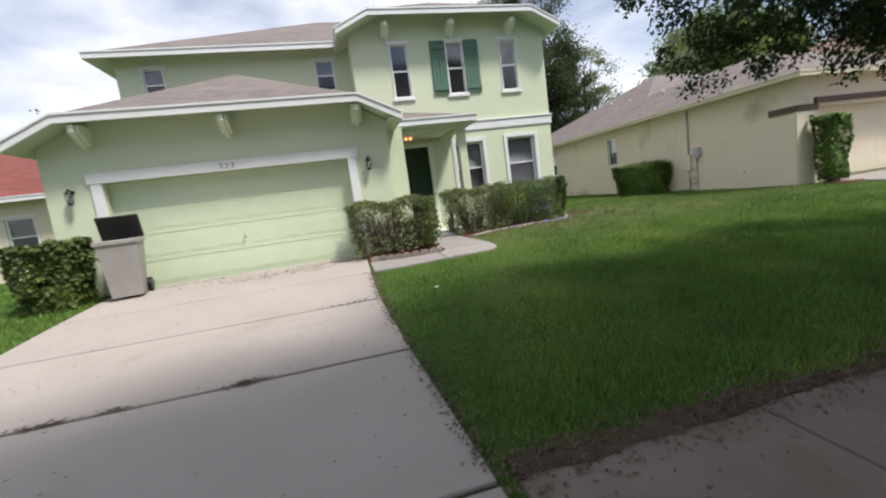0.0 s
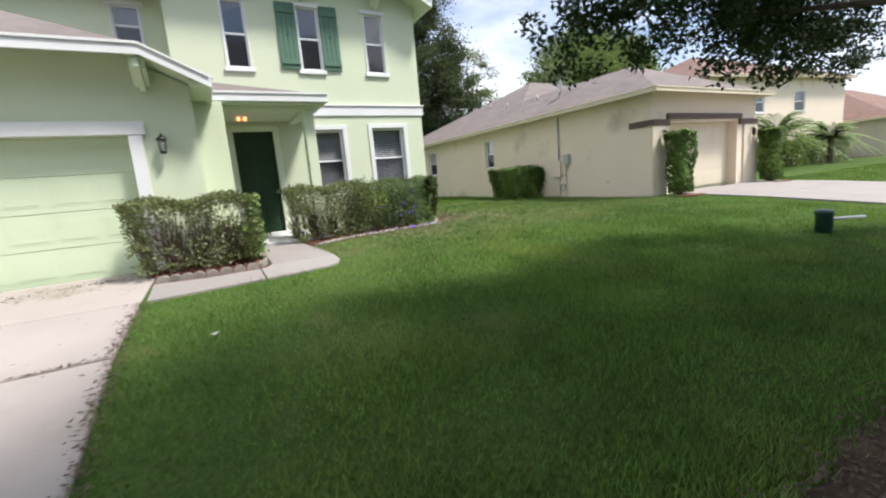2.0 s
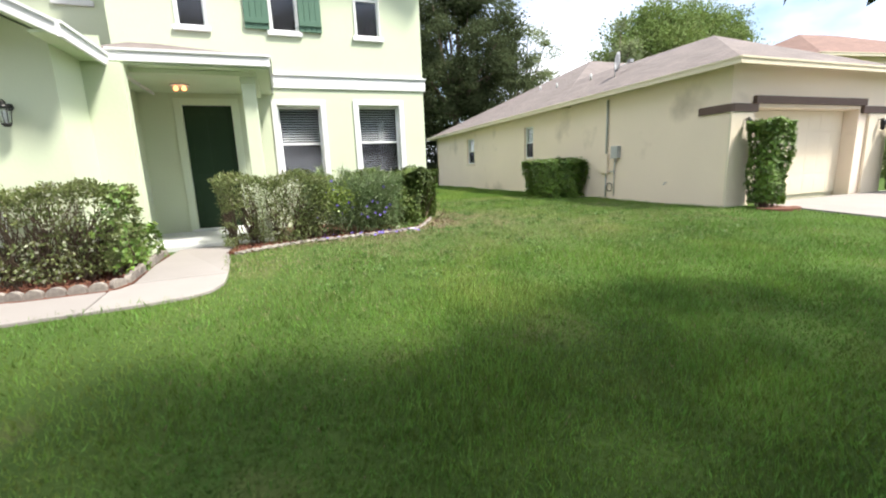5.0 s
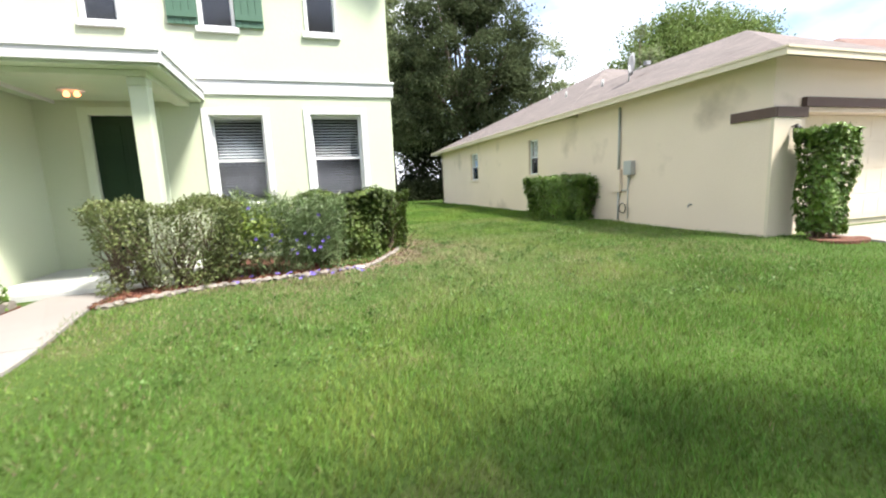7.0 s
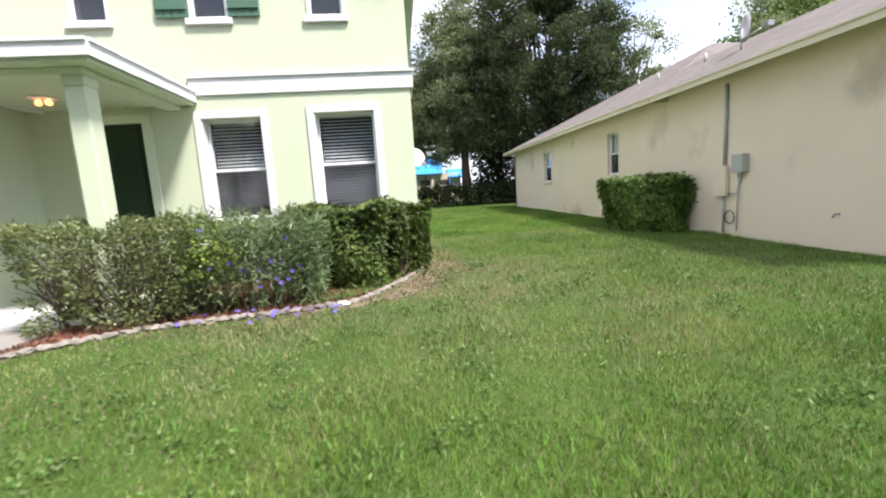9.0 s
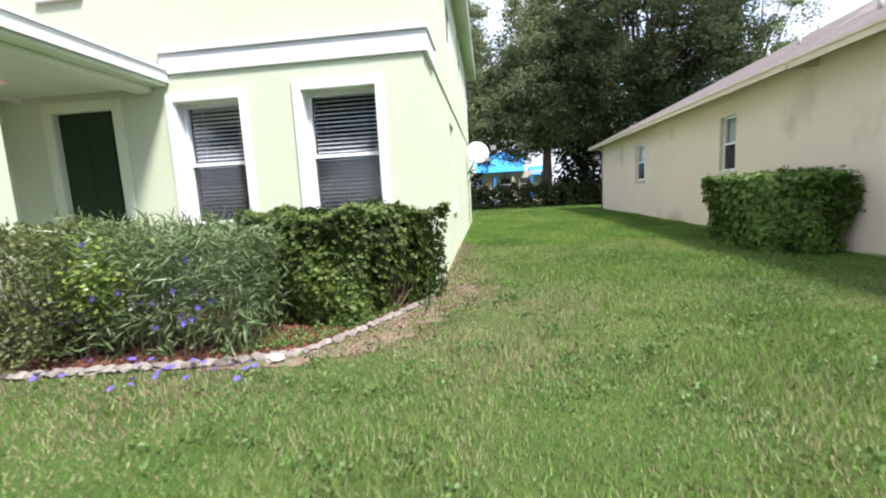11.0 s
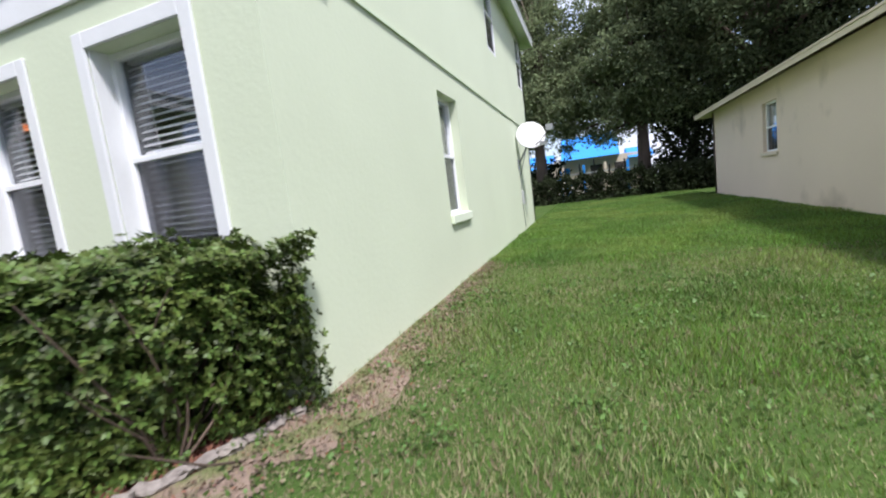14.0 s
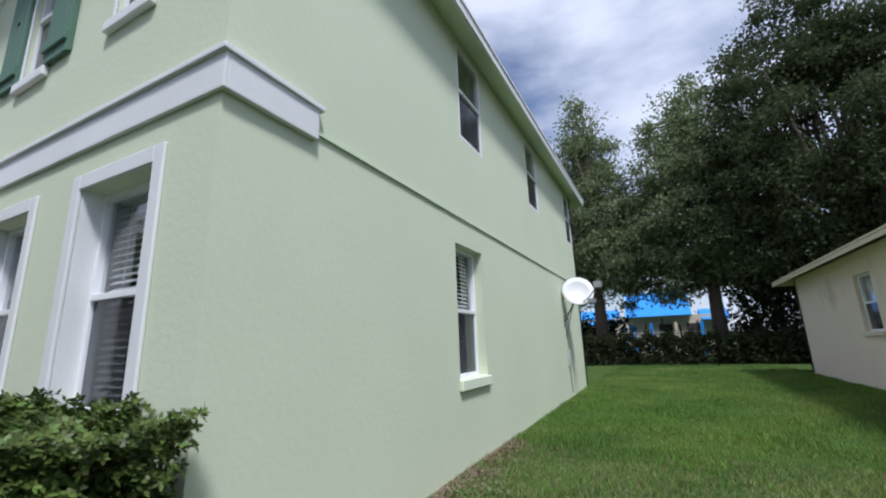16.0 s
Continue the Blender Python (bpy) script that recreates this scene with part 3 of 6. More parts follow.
paving(walkp, "slab", [(2.285, 8.695), (3.218, 8.735), (3.16, 9.5), (3.08, 10.05), (3.08, 10.68), (2.34, 10.68), (2.29, 9.5)], 0.1, CONCRETE_PALE, 0.035)
porch_floor = part("porch_slab", boxes((1.61, 3.75, 10.70, 12.63, 0.3, 0.56)), PORCH_PAINT, None, bevel=0.015)
tagged(porch_floor, "raised white-painted concrete porch slab before the front door", "porch floor", kind="structure")
nbdrive = thing("neighbour_driveway", "pale concrete driveway of the tan house", "driveway", kind="structure")
for y0, y1 in ((-0.6, 2.36), (2.38, 5), (5.02, 7.5), (7.52, 9.9)):
    paving(nbdrive, "slab", [(14.0, y0), (19.3, y0), (19.3 - 0.1 * (y0 > 0), y1), (14.0, y1)], 0.1, CONCRETE_PALE, 0.05)

# ---- green two-storey house ----
house = thing("house", "pale green stucco two-storey house with white trim and brown shingle roof", "house")
GB = 0.38
X0, X1 = -4.53, 7.03
FY, WY, GY, BY = 12.64, 13.5, 9.62, 23.95
ground_win = [(3.95, 4.79, 1.45, 2.94), (5.565, 6.455, 1.45, 2.96)]
bay_win = [(2.42, 2.88, 4.32, 5.73), (4.01, 4.49, 4.33, 5.73), (5.64, 6.12, 4.33, 5.73)]
wing_win = [(-3.93, -3.46, 4.88, 5.70), (0.40, 0.89, 4.88, 5.70)]
BX = 1.36
DOORX = (2.29, 3.13, 0.58, 2.93)
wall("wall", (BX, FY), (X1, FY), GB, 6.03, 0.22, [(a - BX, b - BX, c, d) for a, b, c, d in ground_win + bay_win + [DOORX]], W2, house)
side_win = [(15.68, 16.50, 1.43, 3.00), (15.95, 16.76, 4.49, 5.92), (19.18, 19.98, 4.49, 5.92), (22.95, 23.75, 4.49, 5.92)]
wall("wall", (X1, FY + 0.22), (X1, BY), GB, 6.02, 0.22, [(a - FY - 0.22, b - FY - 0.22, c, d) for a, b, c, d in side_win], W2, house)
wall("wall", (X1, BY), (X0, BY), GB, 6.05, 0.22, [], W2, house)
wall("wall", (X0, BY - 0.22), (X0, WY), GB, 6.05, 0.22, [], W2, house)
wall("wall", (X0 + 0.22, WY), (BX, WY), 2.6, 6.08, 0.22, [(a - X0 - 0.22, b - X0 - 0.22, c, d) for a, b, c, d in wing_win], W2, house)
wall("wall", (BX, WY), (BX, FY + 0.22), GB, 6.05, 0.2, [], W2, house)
# unseen floors and partition, added to keep the rooms behind the glass dark
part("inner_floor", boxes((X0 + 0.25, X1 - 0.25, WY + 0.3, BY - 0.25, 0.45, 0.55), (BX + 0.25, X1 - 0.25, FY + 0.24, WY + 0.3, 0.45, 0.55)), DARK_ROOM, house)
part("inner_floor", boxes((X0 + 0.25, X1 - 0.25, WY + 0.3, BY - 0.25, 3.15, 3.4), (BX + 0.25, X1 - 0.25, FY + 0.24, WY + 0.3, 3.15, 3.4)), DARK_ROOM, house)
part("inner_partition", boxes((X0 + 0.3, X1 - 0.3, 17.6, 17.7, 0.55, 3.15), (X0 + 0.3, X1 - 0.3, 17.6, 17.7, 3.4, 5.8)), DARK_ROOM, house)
# garage block
GD = (-3.00, 0.70)
GDX0, GDX1, GDZ0, GDZ1 = -3.64, 0.72, 0.44, 2.50
wall("wall", (X0, GY), (1.60, GY), GB, 3.14, 0.22, [(GDX0 - X0, GDX1 - X0, GB, GDZ1)], W2, house)
wall("wall", (1.60, GY + 0.22), (1.60, 10.40), GB, 3.14, 0.22, [], W2, house)
wall("wall", (1.60, 10.40), (2.05, 10.40), GB, 3.14, 0.2, [], W2, house)
wall("wall", (1.60, 10.60), (1.60, FY), GB, 3.14, 0.22, [], W2, house)
wall("wall", (X0, WY), (X0, GY + 0.22), GB, 3.14, 0.22, [], W2, house)
bm = bmesh.new()
prism(bm, [(X0, GY, 3.14), (X0, GY, 3.19), (-3.53, GY, 3.69), (0.65, GY, 3.69), (1.60, GY, 3.20), (1.60, GY, 3.14)], (0, 0.22, 0))
part("gable", bm, STUCCO, house)
bm = bmesh.new()
prism(bm, [(BX, FY, 6.03), (2.36, FY, 6.53), (5.99, FY, 6.53), (X1, FY, 6.03)], (0, 0.22, 0))
part("gable", bm, STUCCO, house)
B, C = clipped_roof(house, -4.75, 1.87, 9.17, 13.7, 3.24, 0.5, 0.80, ROOF)
B, C = clipped_roof(house, 1.02, 7.33, 12.12, 16.2, 6.02, 0.5, 0.85, ROOF)
hip_roof(house, -4.98, 7.35, 13.05, 24.4, 6.02, 0.5, ROOF)
for x in (-3.72, -1.40, 1.02):
    bracket(house, x, GY - 0.003, 3.47)
for x in (2.33, 4.15, 5.95):
    bracket(house, x, FY - 0.003, 6.20)
# garage door
for row in ((GDX0 - 0.17, GDX0, GY - 0.04, GY - 0.003, 0.44, GDZ1), (GDX1, GDX1 + 0.17, GY - 0.04, GY - 0.003, 0.44, GDZ1), (GDX0 - 0.22, GDX1 + 0.22, GY - 0.05, GY - 0.003, GDZ1, GDZ1 + 0.19)):
    part("garage_door_casing", boxes(row), WHITE, house, "white garage door casing", bevel=0.006)
gd_parent = part("garage_door", boxes((GDX0 - 0.02, GDX1 + 0.02, GY + 0.225, GY + 0.24, 0.44, GDZ1 + 0.03)), GREEN_PAINT, house, "closed pale green sectional garage door with raised panels")
sec_h = (GDZ1 - 0.46) / 4
for k in range(4):
    z0 = 0.46 + k * sec_h
    bm = bmesh.new()
    box(bm, GDX0 + 0.003, GDX1 - 0.003, GY + 0.19, GY + 0.222, z0 + 0.004, z0 + sec_h - 0.004)
    for c in range(8):
        w = (GDX1 - GDX0) / 8
        a, b = GDX0 + c * w + 0.05, GDX0 + (c + 1) * w - 0.05
        zz0, zz1 = z0 + 0.09, z0 + sec_h - 0.09
        for (p, q, r, s, d) in ((a, b, zz0, zz1, 0.003), (a + 0.03, b - 0.03, zz0 + 0.03, zz1 - 0.03, 0.007)):
            box(bm, p, q, GY + 0.19 - d, GY + 0.1895, r, s)
    part("door_section", bm, GREEN_PAINT, gd_parent, bevel=0.004)
bm = bmesh.new()
tube(bm, [(-1.47, GY + 0.17, 1.30), (-1.47, GY + 0.13, 1.30), (-1.47, GY + 0.13, 1.18), (-1.47, GY + 0.17, 1.18)], 0.008, 6)
part("door_handle", bm, GREY_METAL, gd_parent, "small metal handle")
# windows of the house
for a, b, c, d in ground_win:
    window(house, (a, FY, c), 0, b - a, d - c, rail=0.5, casing=0.105, top_casing=0.11, blind=True, depth=0.13, label="white single-hung window with drawn venetian blind", sill=False)
for a, b, c, d in bay_win:
    window(house, (a, FY, c), 0, b - a, d - c, casing=0.0, top_casing=0.09, depth=0.03, sill_h=0.10, frame_w=0.032, rail=0.5)
for a, b, c, d in wing_win:
    window(house, (a, WY, c), 0, b - a, d - c, casing=0.0, top_casing=0.09, depth=0.03, frame_w=0.032)
a, b, c, d = side_win[0]
window(house, (X1, a, c), 90, b - a, d - c, blind=True, depth=0.12, sill_h=0.12, sill_mat=GREEN_LIGHT, label="recessed white window with drawn venetian blind")
for a, b, c, d in side_win[1:]:
    window(house, (X1, a, c), 90, b - a, d - c, depth=0.0, sill=False, frame_w=0.045)
# shutters
for a, b in ((3.545, 3.975), (4.525, 4.955)):
    bm = bmesh.new()
    n = 4
    for k in range(n):
        w = (b - a) / n
        box(bm, a + k * w + 0.003, a + (k + 1) * w - 0.003, FY - 0.045, FY - 0.02, 4.33, 5.78)
    box(bm, a, b, FY - 0.022, FY - 0.003, 4.34, 5.77)
    sh = part("shutter", bm, SHUTTER, house, "dark green board-and-batten shutter", bevel=0.004)
    part("batten", boxes((a + 0.005, b - 0.005, FY - 0.07, FY - 0.045, 4.43, 4.53)), SHUTTER, sh, bevel=0.004)
    part("batten", boxes((a + 0.005, b - 0.005, FY - 0.07, FY - 0.045, 5.55, 5.65)), SHUTTER, sh, bevel=0.004)
    bm = bmesh.new()
    tube(bm, [((a + b) / 2, FY - 0.046, 5.08), ((a + b) / 2, FY - 0.056, 5.08)], 0.022, 10)
    part("stud", bm, BLACK_METAL, sh)
# white band round the front corner
part("band", boxes((3.84, X1 + 0.05, FY - 0.03, FY - 0.003, 3.27, 3.50), (X1 + 0.003, X1 + 0.05, FY - 0.003, 13.36, 3.27, 3.50),
                   (3.84, X1 + 0.07, FY - 0.055, FY - 0.003, 3.502, 3.54), (X1 + 0.003, X1 + 0.07, FY - 0.003, 13.40, 3.502, 3.54)), WHITE, house, "white stucco band", bevel=0.005)
part("drip_strip", boxes((X1 + 0.002, X1 + 0.022, 13.36, BY, 3.33, 3.355)), GREEN_PAINT, house)
# front door
dx0, dx1, dz0, dz1 = DOORX
part("door_casing", boxes((dx0 - 0.13, dx0, FY - 0.03, FY - 0.003, 0.565, dz1 + 0.12), (dx1, dx1 + 0.13, FY - 0.03, FY - 0.003, 0.565, dz1 + 0.12), (dx0, dx1, FY - 0.03, FY - 0.003, dz1, dz1 + 0.12)), GREEN_LIGHT, house, "pale door casing", bevel=0.006)
bm = boxes((dx0 + 0.004, dx1 - 0.004, FY + 0.06, FY + 0.10, dz0 + 0.03, dz1 - 0.004))
door = part("front_door", bm, DOOR_GREEN, house, "closed dark green panelled front door", bevel=0.006)
for (a, b, c, d) in ((0.10, 0.38, 0.2, 0.95), (0.46, 0.74, 0.2, 0.95), (0.10, 0.38, 1.08, 2.2), (0.46, 0.74, 1.08, 2.2)):
    part("door_panel", boxes((dx0 + a, dx0 + b, FY + 0.048, FY + 0.0595, dz0 + c, dz0 + d)), DOOR_GREEN, door, bevel=0.005)
bm = bmesh.new()
lathe(bm, [(0.001, 0), (0.012, 0.002), (0.012, 0.03), (0.03, 0.04), (0.03, 0.065), (0.015, 0.075)], 12)
bmesh.ops.transform(bm, matrix=pose(dx1 - 0.07, FY + 0.058, dz0 + 0.95, 90), verts=bm.verts)
part("door_knob", bm, GREY_METAL, door, "metal door knob")
part("threshold", boxes((dx0 - 0.1, dx1 + 0.1, FY - 0.12, FY + 0.1, 0.562, 0.60)), WHITE, house, "white painted threshold", bevel=0.006)
part("eave_soffit", boxes((1.603, 1.86, 9.20, 10.48, 3.13, 3.16), (1.603, 1.86, 10.38, 10.398, 3.16, 3.45)), GREEN_PAINT, house, "pale green eave soffit")
# porch: roof, beam and post
PZ = 3.32
A, Bc = (1.60, 10.50, PZ), (3.90, 10.50, PZ)
D1 = (3.90, 12.64, PZ)
E1 = (2.0, 12.64, PZ + 0.66)
roof_slab(house, [A, Bc, E1, (1.60, 12.64, PZ + 0.66)], materials=ROOF, thick=0.13)
roof_slab(house, [Bc, D1, E1], materials=ROOF, thick=0.13)
fascia(house, (1.87, 10.50, PZ), (3.92, 10.50, PZ), (0, -1, 0), WHITE)
fascia(house, (3.90, 10.50, PZ), (3.90, 12.64, PZ), (1, 0, 0), WHITE)
part("porch_ceiling", boxes((1.87, 3.88, 10.52, 12.63, 3.14, 3.18), (1.61, 1.868, 10.61, 12.63, 3.14, 3.18)), GREEN_PAINT, house)
part("porch_beam", boxes((2.05, 3.70, 10.70, 10.90, 3.07, 3.139), (3.50, 3.70, 10.90, 12.63, 3.07, 3.139)), STUCCO, house, bevel=0.01)
part("porch_post", boxes((3.47, 3.67, 10.74, 10.94, 0.56, 2.97), (3.462, 3.678, 10.732, 10.948, 2.97, 3.07)), STUCCO, house, "square pale green stucco porch post", bevel=0.012)
# house number
for k, ch in enumerate("523"):
    cu = bpy.data.curves.new("house_number", "FONT")
    cu.body = ch
    cu.size, cu.extrude = 0.14, 0.008
    tmp = new("tmp", cu)
    me = bpy.data.meshes.new_from_object(tmp.evaluated_get(bpy.context.evaluated_depsgraph_get()))
    bpy.data.objects.remove(tmp)
    me.materials.clear()
    me.materials.append(GREY_METAL)
    ob = new("house_number", me)
    ob.parent = house
    ob.matrix_local = pose(-1.66 + k * 0.10, GY - 0.052, GDZ1 + 0.045, 90)


def lantern(x, y, z):
    ob = thing("wall_lantern", "black metal coach lantern with clear glass on the green garage wall", "wall lamp", (x, y, z), "lanterns beside the garage door")
    bm = bmesh.new()
    tube(bm, [(0, -0.001, 0.04), (0, -0.02, 0.04)], [0.055, 0.045], 12)
    tube(bm, [(0, -0.02, 0.04), (0, -0.08, 0.10), (0, -0.14, 0.12), (0, -0.14, 0.09)], 0.01, 6)
    part("mount", bm, BLACK_METAL, ob)
    bm = bmesh.new()
    lathe(bm, [(0.012, 0.13), (0.02, 0.10), (0.06, 0.06), (0.085, 0.03), (0.09, 0.01)][::-1], 6, (0, -0.14, 0))
    part("cap", bm, BLACK_METAL, ob)
    bm = bmesh.new()
    for k in range(4):
        c, s = math.cos(k * math.pi / 2 + 0.78), math.sin(k * math.pi / 2 + 0.78)
        tube(bm, [(0.08 * c, -0.14 + 0.08 * s, 0.01), (0.055 * c, -0.14 + 0.055 * s, -0.2)], 0.006, 5)
    lathe(bm, [(0.03, -0.24), (0.06, -0.215), (0.062, -0.195)], 8, (0, -0.14, 0))
    part("cage", bm, BLACK_METAL, ob)
    bm = bmesh.new()
    lathe(bm, [(0.05, -0.195), (0.074, 0.0)], 8, (0, -0.14, 0))
    g = part("glass", bm, GLASS, ob)
    g.visible_shadow = False
    bm = bmesh.new()
    lathe(bm, [(0.01, -0.19), (0.014, -0.09), (0.02, -0.06), (0.004, -0.02)], 8, (0, -0.14, 0))
    part("bulb", bm, WHITE, ob)
    for piece in ob.children:
        piece.data.transform(Matrix.Scale(0.8, 4))


lantern(-4.12, GY, 2.36)
lantern(1.13, GY, 2.40)
lamp = thing("porch_light", "lit flush ceiling light with two warm bulbs under the porch", "ceiling light", (2.45, 11.85, 3.139))
bm = bmesh.new()
lathe(bm, [(0.15, -0.02), (0.15, 0.0)], 20)
part("base", bm, WHITE, lamp)
for s in (-0.06, 0.06):
    bm = bmesh.new()
    lathe(bm, [(0.01, -0.10), (0.035, -0.085), (0.04, -0.06), (0.02, -0.022)], 12, (s, 0, 0))
    part("bulb", bm, WARM, lamp, "glowing warm bulb")

# dish on the east wall
dish = thing("satellite_dish", "white satellite dish on a bent arm fixed to green stucco", "satellite dish", (X1, 21.55, 2.27))
bm = bmesh.new()
box(bm, 0.002, 0.02, -0.08, 0.08, -0.12, 0.12)
tube(bm, [(0.02, 0, 0), (0.22, 0.03, 0.35), (0.30, 0.05, 0.55)], 0.025, 8)
tube(bm, [(0.02, 0, -0.35), (0.22, 0.03, 0.33)], 0.012, 6)
part("arm", bm, GREY_METAL, dish)
bm = bmesh.new()
lathe(bm, [(0.02, 0.0), (0.12, 0.008), (0.24, 0.035), (0.36, 0.085), (0.365, 0.078), (0.24, 0.022), (0.12, -0.006), (0.02, -0.014)], 28)
bmesh.ops.transform(bm, matrix=look((0.36, 0.08, 0.66), (0.36 - 1.0, 0.08 + 3.0, 0.66 - 1.2)) , verts=bm.verts)
part("reflector", bm, DISH, dish, "round white reflector")
bm = bmesh.new()
tube(bm, [(0.36, 0.05, 0.36), (0.62, -0.12, 0.50), (0.86, -0.22, 0.74)], 0.014, 6)
box(bm, 0.78, 0.95, -0.30, -0.18, 0.70, 0.84)
box(bm, 0.60, 0.78, -0.20, -0.08, 0.38, 0.47)
part("feed_arm", bm, GREY_METAL, dish)
cab = thing("wall_cable", "thin grey cable and junction box on the green wall", "cable", (X1, 21.7, 1.6))
bm = bmesh.new()
tube(bm, [(0.012, -0.1, 0.7), (0.012, 0.0, 0.3), (0.012, -0.05, -0.3), (0.012, 0.05, -0.95)], 0.009, 5)
part("cable", bm, GREY_METAL, cab)
part("junction_box", boxes((0.002, 0.06, -0.12, 0.02, -0.35, 0.0)), BOX_GREY, cab, bevel=0.006)

# ---- tan neighbour house ----
NX, NY, NF = 13.05, 9.93, 28.7
nb = thing("neighbour_house", "tan stucco one-storey house with brown trim and hipped shingle roof", "house")
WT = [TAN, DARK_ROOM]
nbz = 0.42
# openings on the west wall, measured from its far end
nwin = [(23.10, 24.0, 1.80, 3.04), (17.68, 18.32, 1.85, 3.06)]
wall("wall", (NX, NF), (NX, NY), nbz, 3.53, 0.2, [(NF - b, NF - a, c, d) for a, b, c, d in nwin], WT, nb)
for a, b, c, d in nwin:
    window(nb, (NX, b, c), -90, b - a, d - c, blind="closed", depth=0.08, sill_mat=TAN_LIGHT, sill_h=0.09, frame_w=0.05, screen=True, casing=0.0, sill=True)
NGX0, NGX1 = 13.85, 17.6
wall("wall", (NX + 0.2, NY), (18.75, NY), nbz, 3.53, 0.35, [(NGX0 - NX - 0.2, NGX1 - NX - 0.2, nbz, 2.62)], WT, nb)
wall("wall", (18.75, NY + 0.35), (18.75, 15.9), nbz, 3.53, 0.2, [], WT, nb)
wall("wall", (18.75, 15.9), (28.0, 15.9), nbz, 3.53, 0.2, [], WT, nb)
wall("wall", (28.0, 15.9), (28.0, NF), nbz, 3.53, 0.2, [], WT, nb)
wall("wall", (28.0, NF), (NX, NF), nbz, 3.53, 0.2, [], WT, nb)
part("pillar", boxes((NX - 0.04, NX + 0.62, NY - 0.06, NY - 0.003, nbz, 2.52)), TAN_LIGHT, nb, bevel=0.01)
part("pillar", boxes((17.95, 18.79, NY - 0.06, NY - 0.003, nbz, 2.52)), TAN_LIGHT, nb, bevel=0.01)
part("brown_band", boxes((NX - 0.05, NX - 0.003, NY - 0.07, 10.66, 2.52, 2.69), (NX - 0.003, 13.80, NY - 0.08, NY - 0.003, 2.52, 2.69), (17.65, 18.82, NY - 0.08, NY - 0.003, 2.52, 2.69),
                         (13.72, 17.74, NY - 0.09, NY - 0.003, 2.70, 2.86)), BROWN_BAND, nb, "brown stucco band over the garage door", bevel=0.006)
ngd = part("garage_door", boxes((NGX0 - 0.02, NGX1 + 0.02, NY + 0.352, NY + 0.37, nbz, 2.65)), TAN_LIGHT, nb, "closed cream sectional garage door")
for k in range(4):
    h = 0.51
    z0 = 0.58 + k * h
    bm = bmesh.new()
    box(bm, NGX0 + 0.003, NGX1 - 0.003, NY + 0.315, NY + 0.35, z0 + 0.004, z0 + h - 0.004)
    for c in range(8):
        w = (NGX1 - NGX0) / 8
        box(bm, NGX0 + c * w + 0.05, NGX0 + (c + 1) * w - 0.05, NY + 0.311, NY + 0.3145, z0 + 0.09, z0 + h - 0.09)
    part("door_section", bm, TAN_LIGHT, ngd)
hip_roof(nb, 12.6, 28.5, 15.45, 29.2, 3.50, 0.48, ROOF_TAN, 0.10, 0.10)
# front wing roof over the garage
for f in ([(12.61, 9.48, 3.50), (18.95, 9.48, 3.50), (15.72, 12.55, 4.97)],
          [(12.61, 9.48, 3.50), (15.72, 12.55, 4.97), (15.72, 19.2, 4.98), (12.61, 16.0, 3.505)],
          [(18.95, 9.48, 3.50), (18.95, 16.0, 3.50), (15.72, 19.2, 4.975), (15.72, 12.55, 4.97)]):
    roof_slab(nb, f, materials=ROOF_TAN, thick=0.10)
for a, b, sd in (((12.58, 9.48, 3.5), (18.98, 9.48, 3.5), (0, -1, 0)), ((12.61, 9.48, 3.5), (12.61, 15.44, 3.5), (-1, 0, 0)), ((18.95, 9.48, 3.5), (18.95, 15.44, 3.5), (1, 0, 0))):
    fascia(nb, a, b, sd, CREAM, 0.10)


def nb_lantern(x):
    ob = thing("wall_lantern", "small black lantern on the tan garage pillar", "wall lamp", (x, NY - 0.063, 2.30), "lanterns on the tan house")
    bm = bmesh.new()
    lathe(bm, [(0.02, -0.2), (0.05, -0.16), (0.065, 0.02), (0.02, 0.08)], 6, (0, -0.1, 0))
    tube(bm, [(0, 0, 0.05), (0, -0.1, 0.09)], 0.012, 6)
    part("body", bm, BLACK_METAL, ob)


nb_lantern(13.42)
nb_lantern(18.35)
um = thing("utility_meter", "grey electric meter box with conduits running up the tan wall", "utility box", (NX, 13.5, 1.8))
part("meter_box", boxes((-0.14, -0.003, -0.42, -0.16, -0.12, 0.22)), BOX_GREY, um, bevel=0.01)
part("panel_box", boxes((-0.10, -0.003, 0.02, 0.34, -0.55, 0.02)), TAN, um, bevel=0.01)
bm = bmesh.new()
tube(bm, [(-0.04, 0.12, 1.55), (-0.04, 0.12, 0.02)], 0.03, 8)
tube(bm, [(-0.04, -0.28, -0.12), (-0.04, -0.20, -0.5), (-0.04, 0.0, -0.5)], 0.018, 6)
tube(bm, [(-0.04, 0.12, -0.55), (-0.04, 0.12, -1.25)], 0.022, 6)
tube(bm, [(-0.04, -0.22, -0.12), (-0.04, -0.22, -1.2)], 0.012, 6)
part("conduit", bm, BOX_GREY, um)
bm = bmesh.new()
for k in range(3):
    tube(bm, [(-0.05, -0.05 + 0.12 * math.cos(a / 8 * 6.28), -0.95 + 0.13 * math.sin(a / 8 * 6.28)) for a in range(9)], 0.008 + k * 0.001, 5)
part("cable_coil", bm, BLACK_METAL, um)
ph = thing("phone_box", "small grey phone box fixed to the tan wall", "utility box", (NX, 14.75, 1.3))
part("cover", boxes((-0.10, -0.003, -0.14, 0.14, -0.16, 0.16)), BOX_GREY, ph, bevel=0.01)
sp = thing("hose_tap", "small brass garden tap on the tan wall", "tap", (NX, 11.45, 1.0))
bm = bmesh.new()
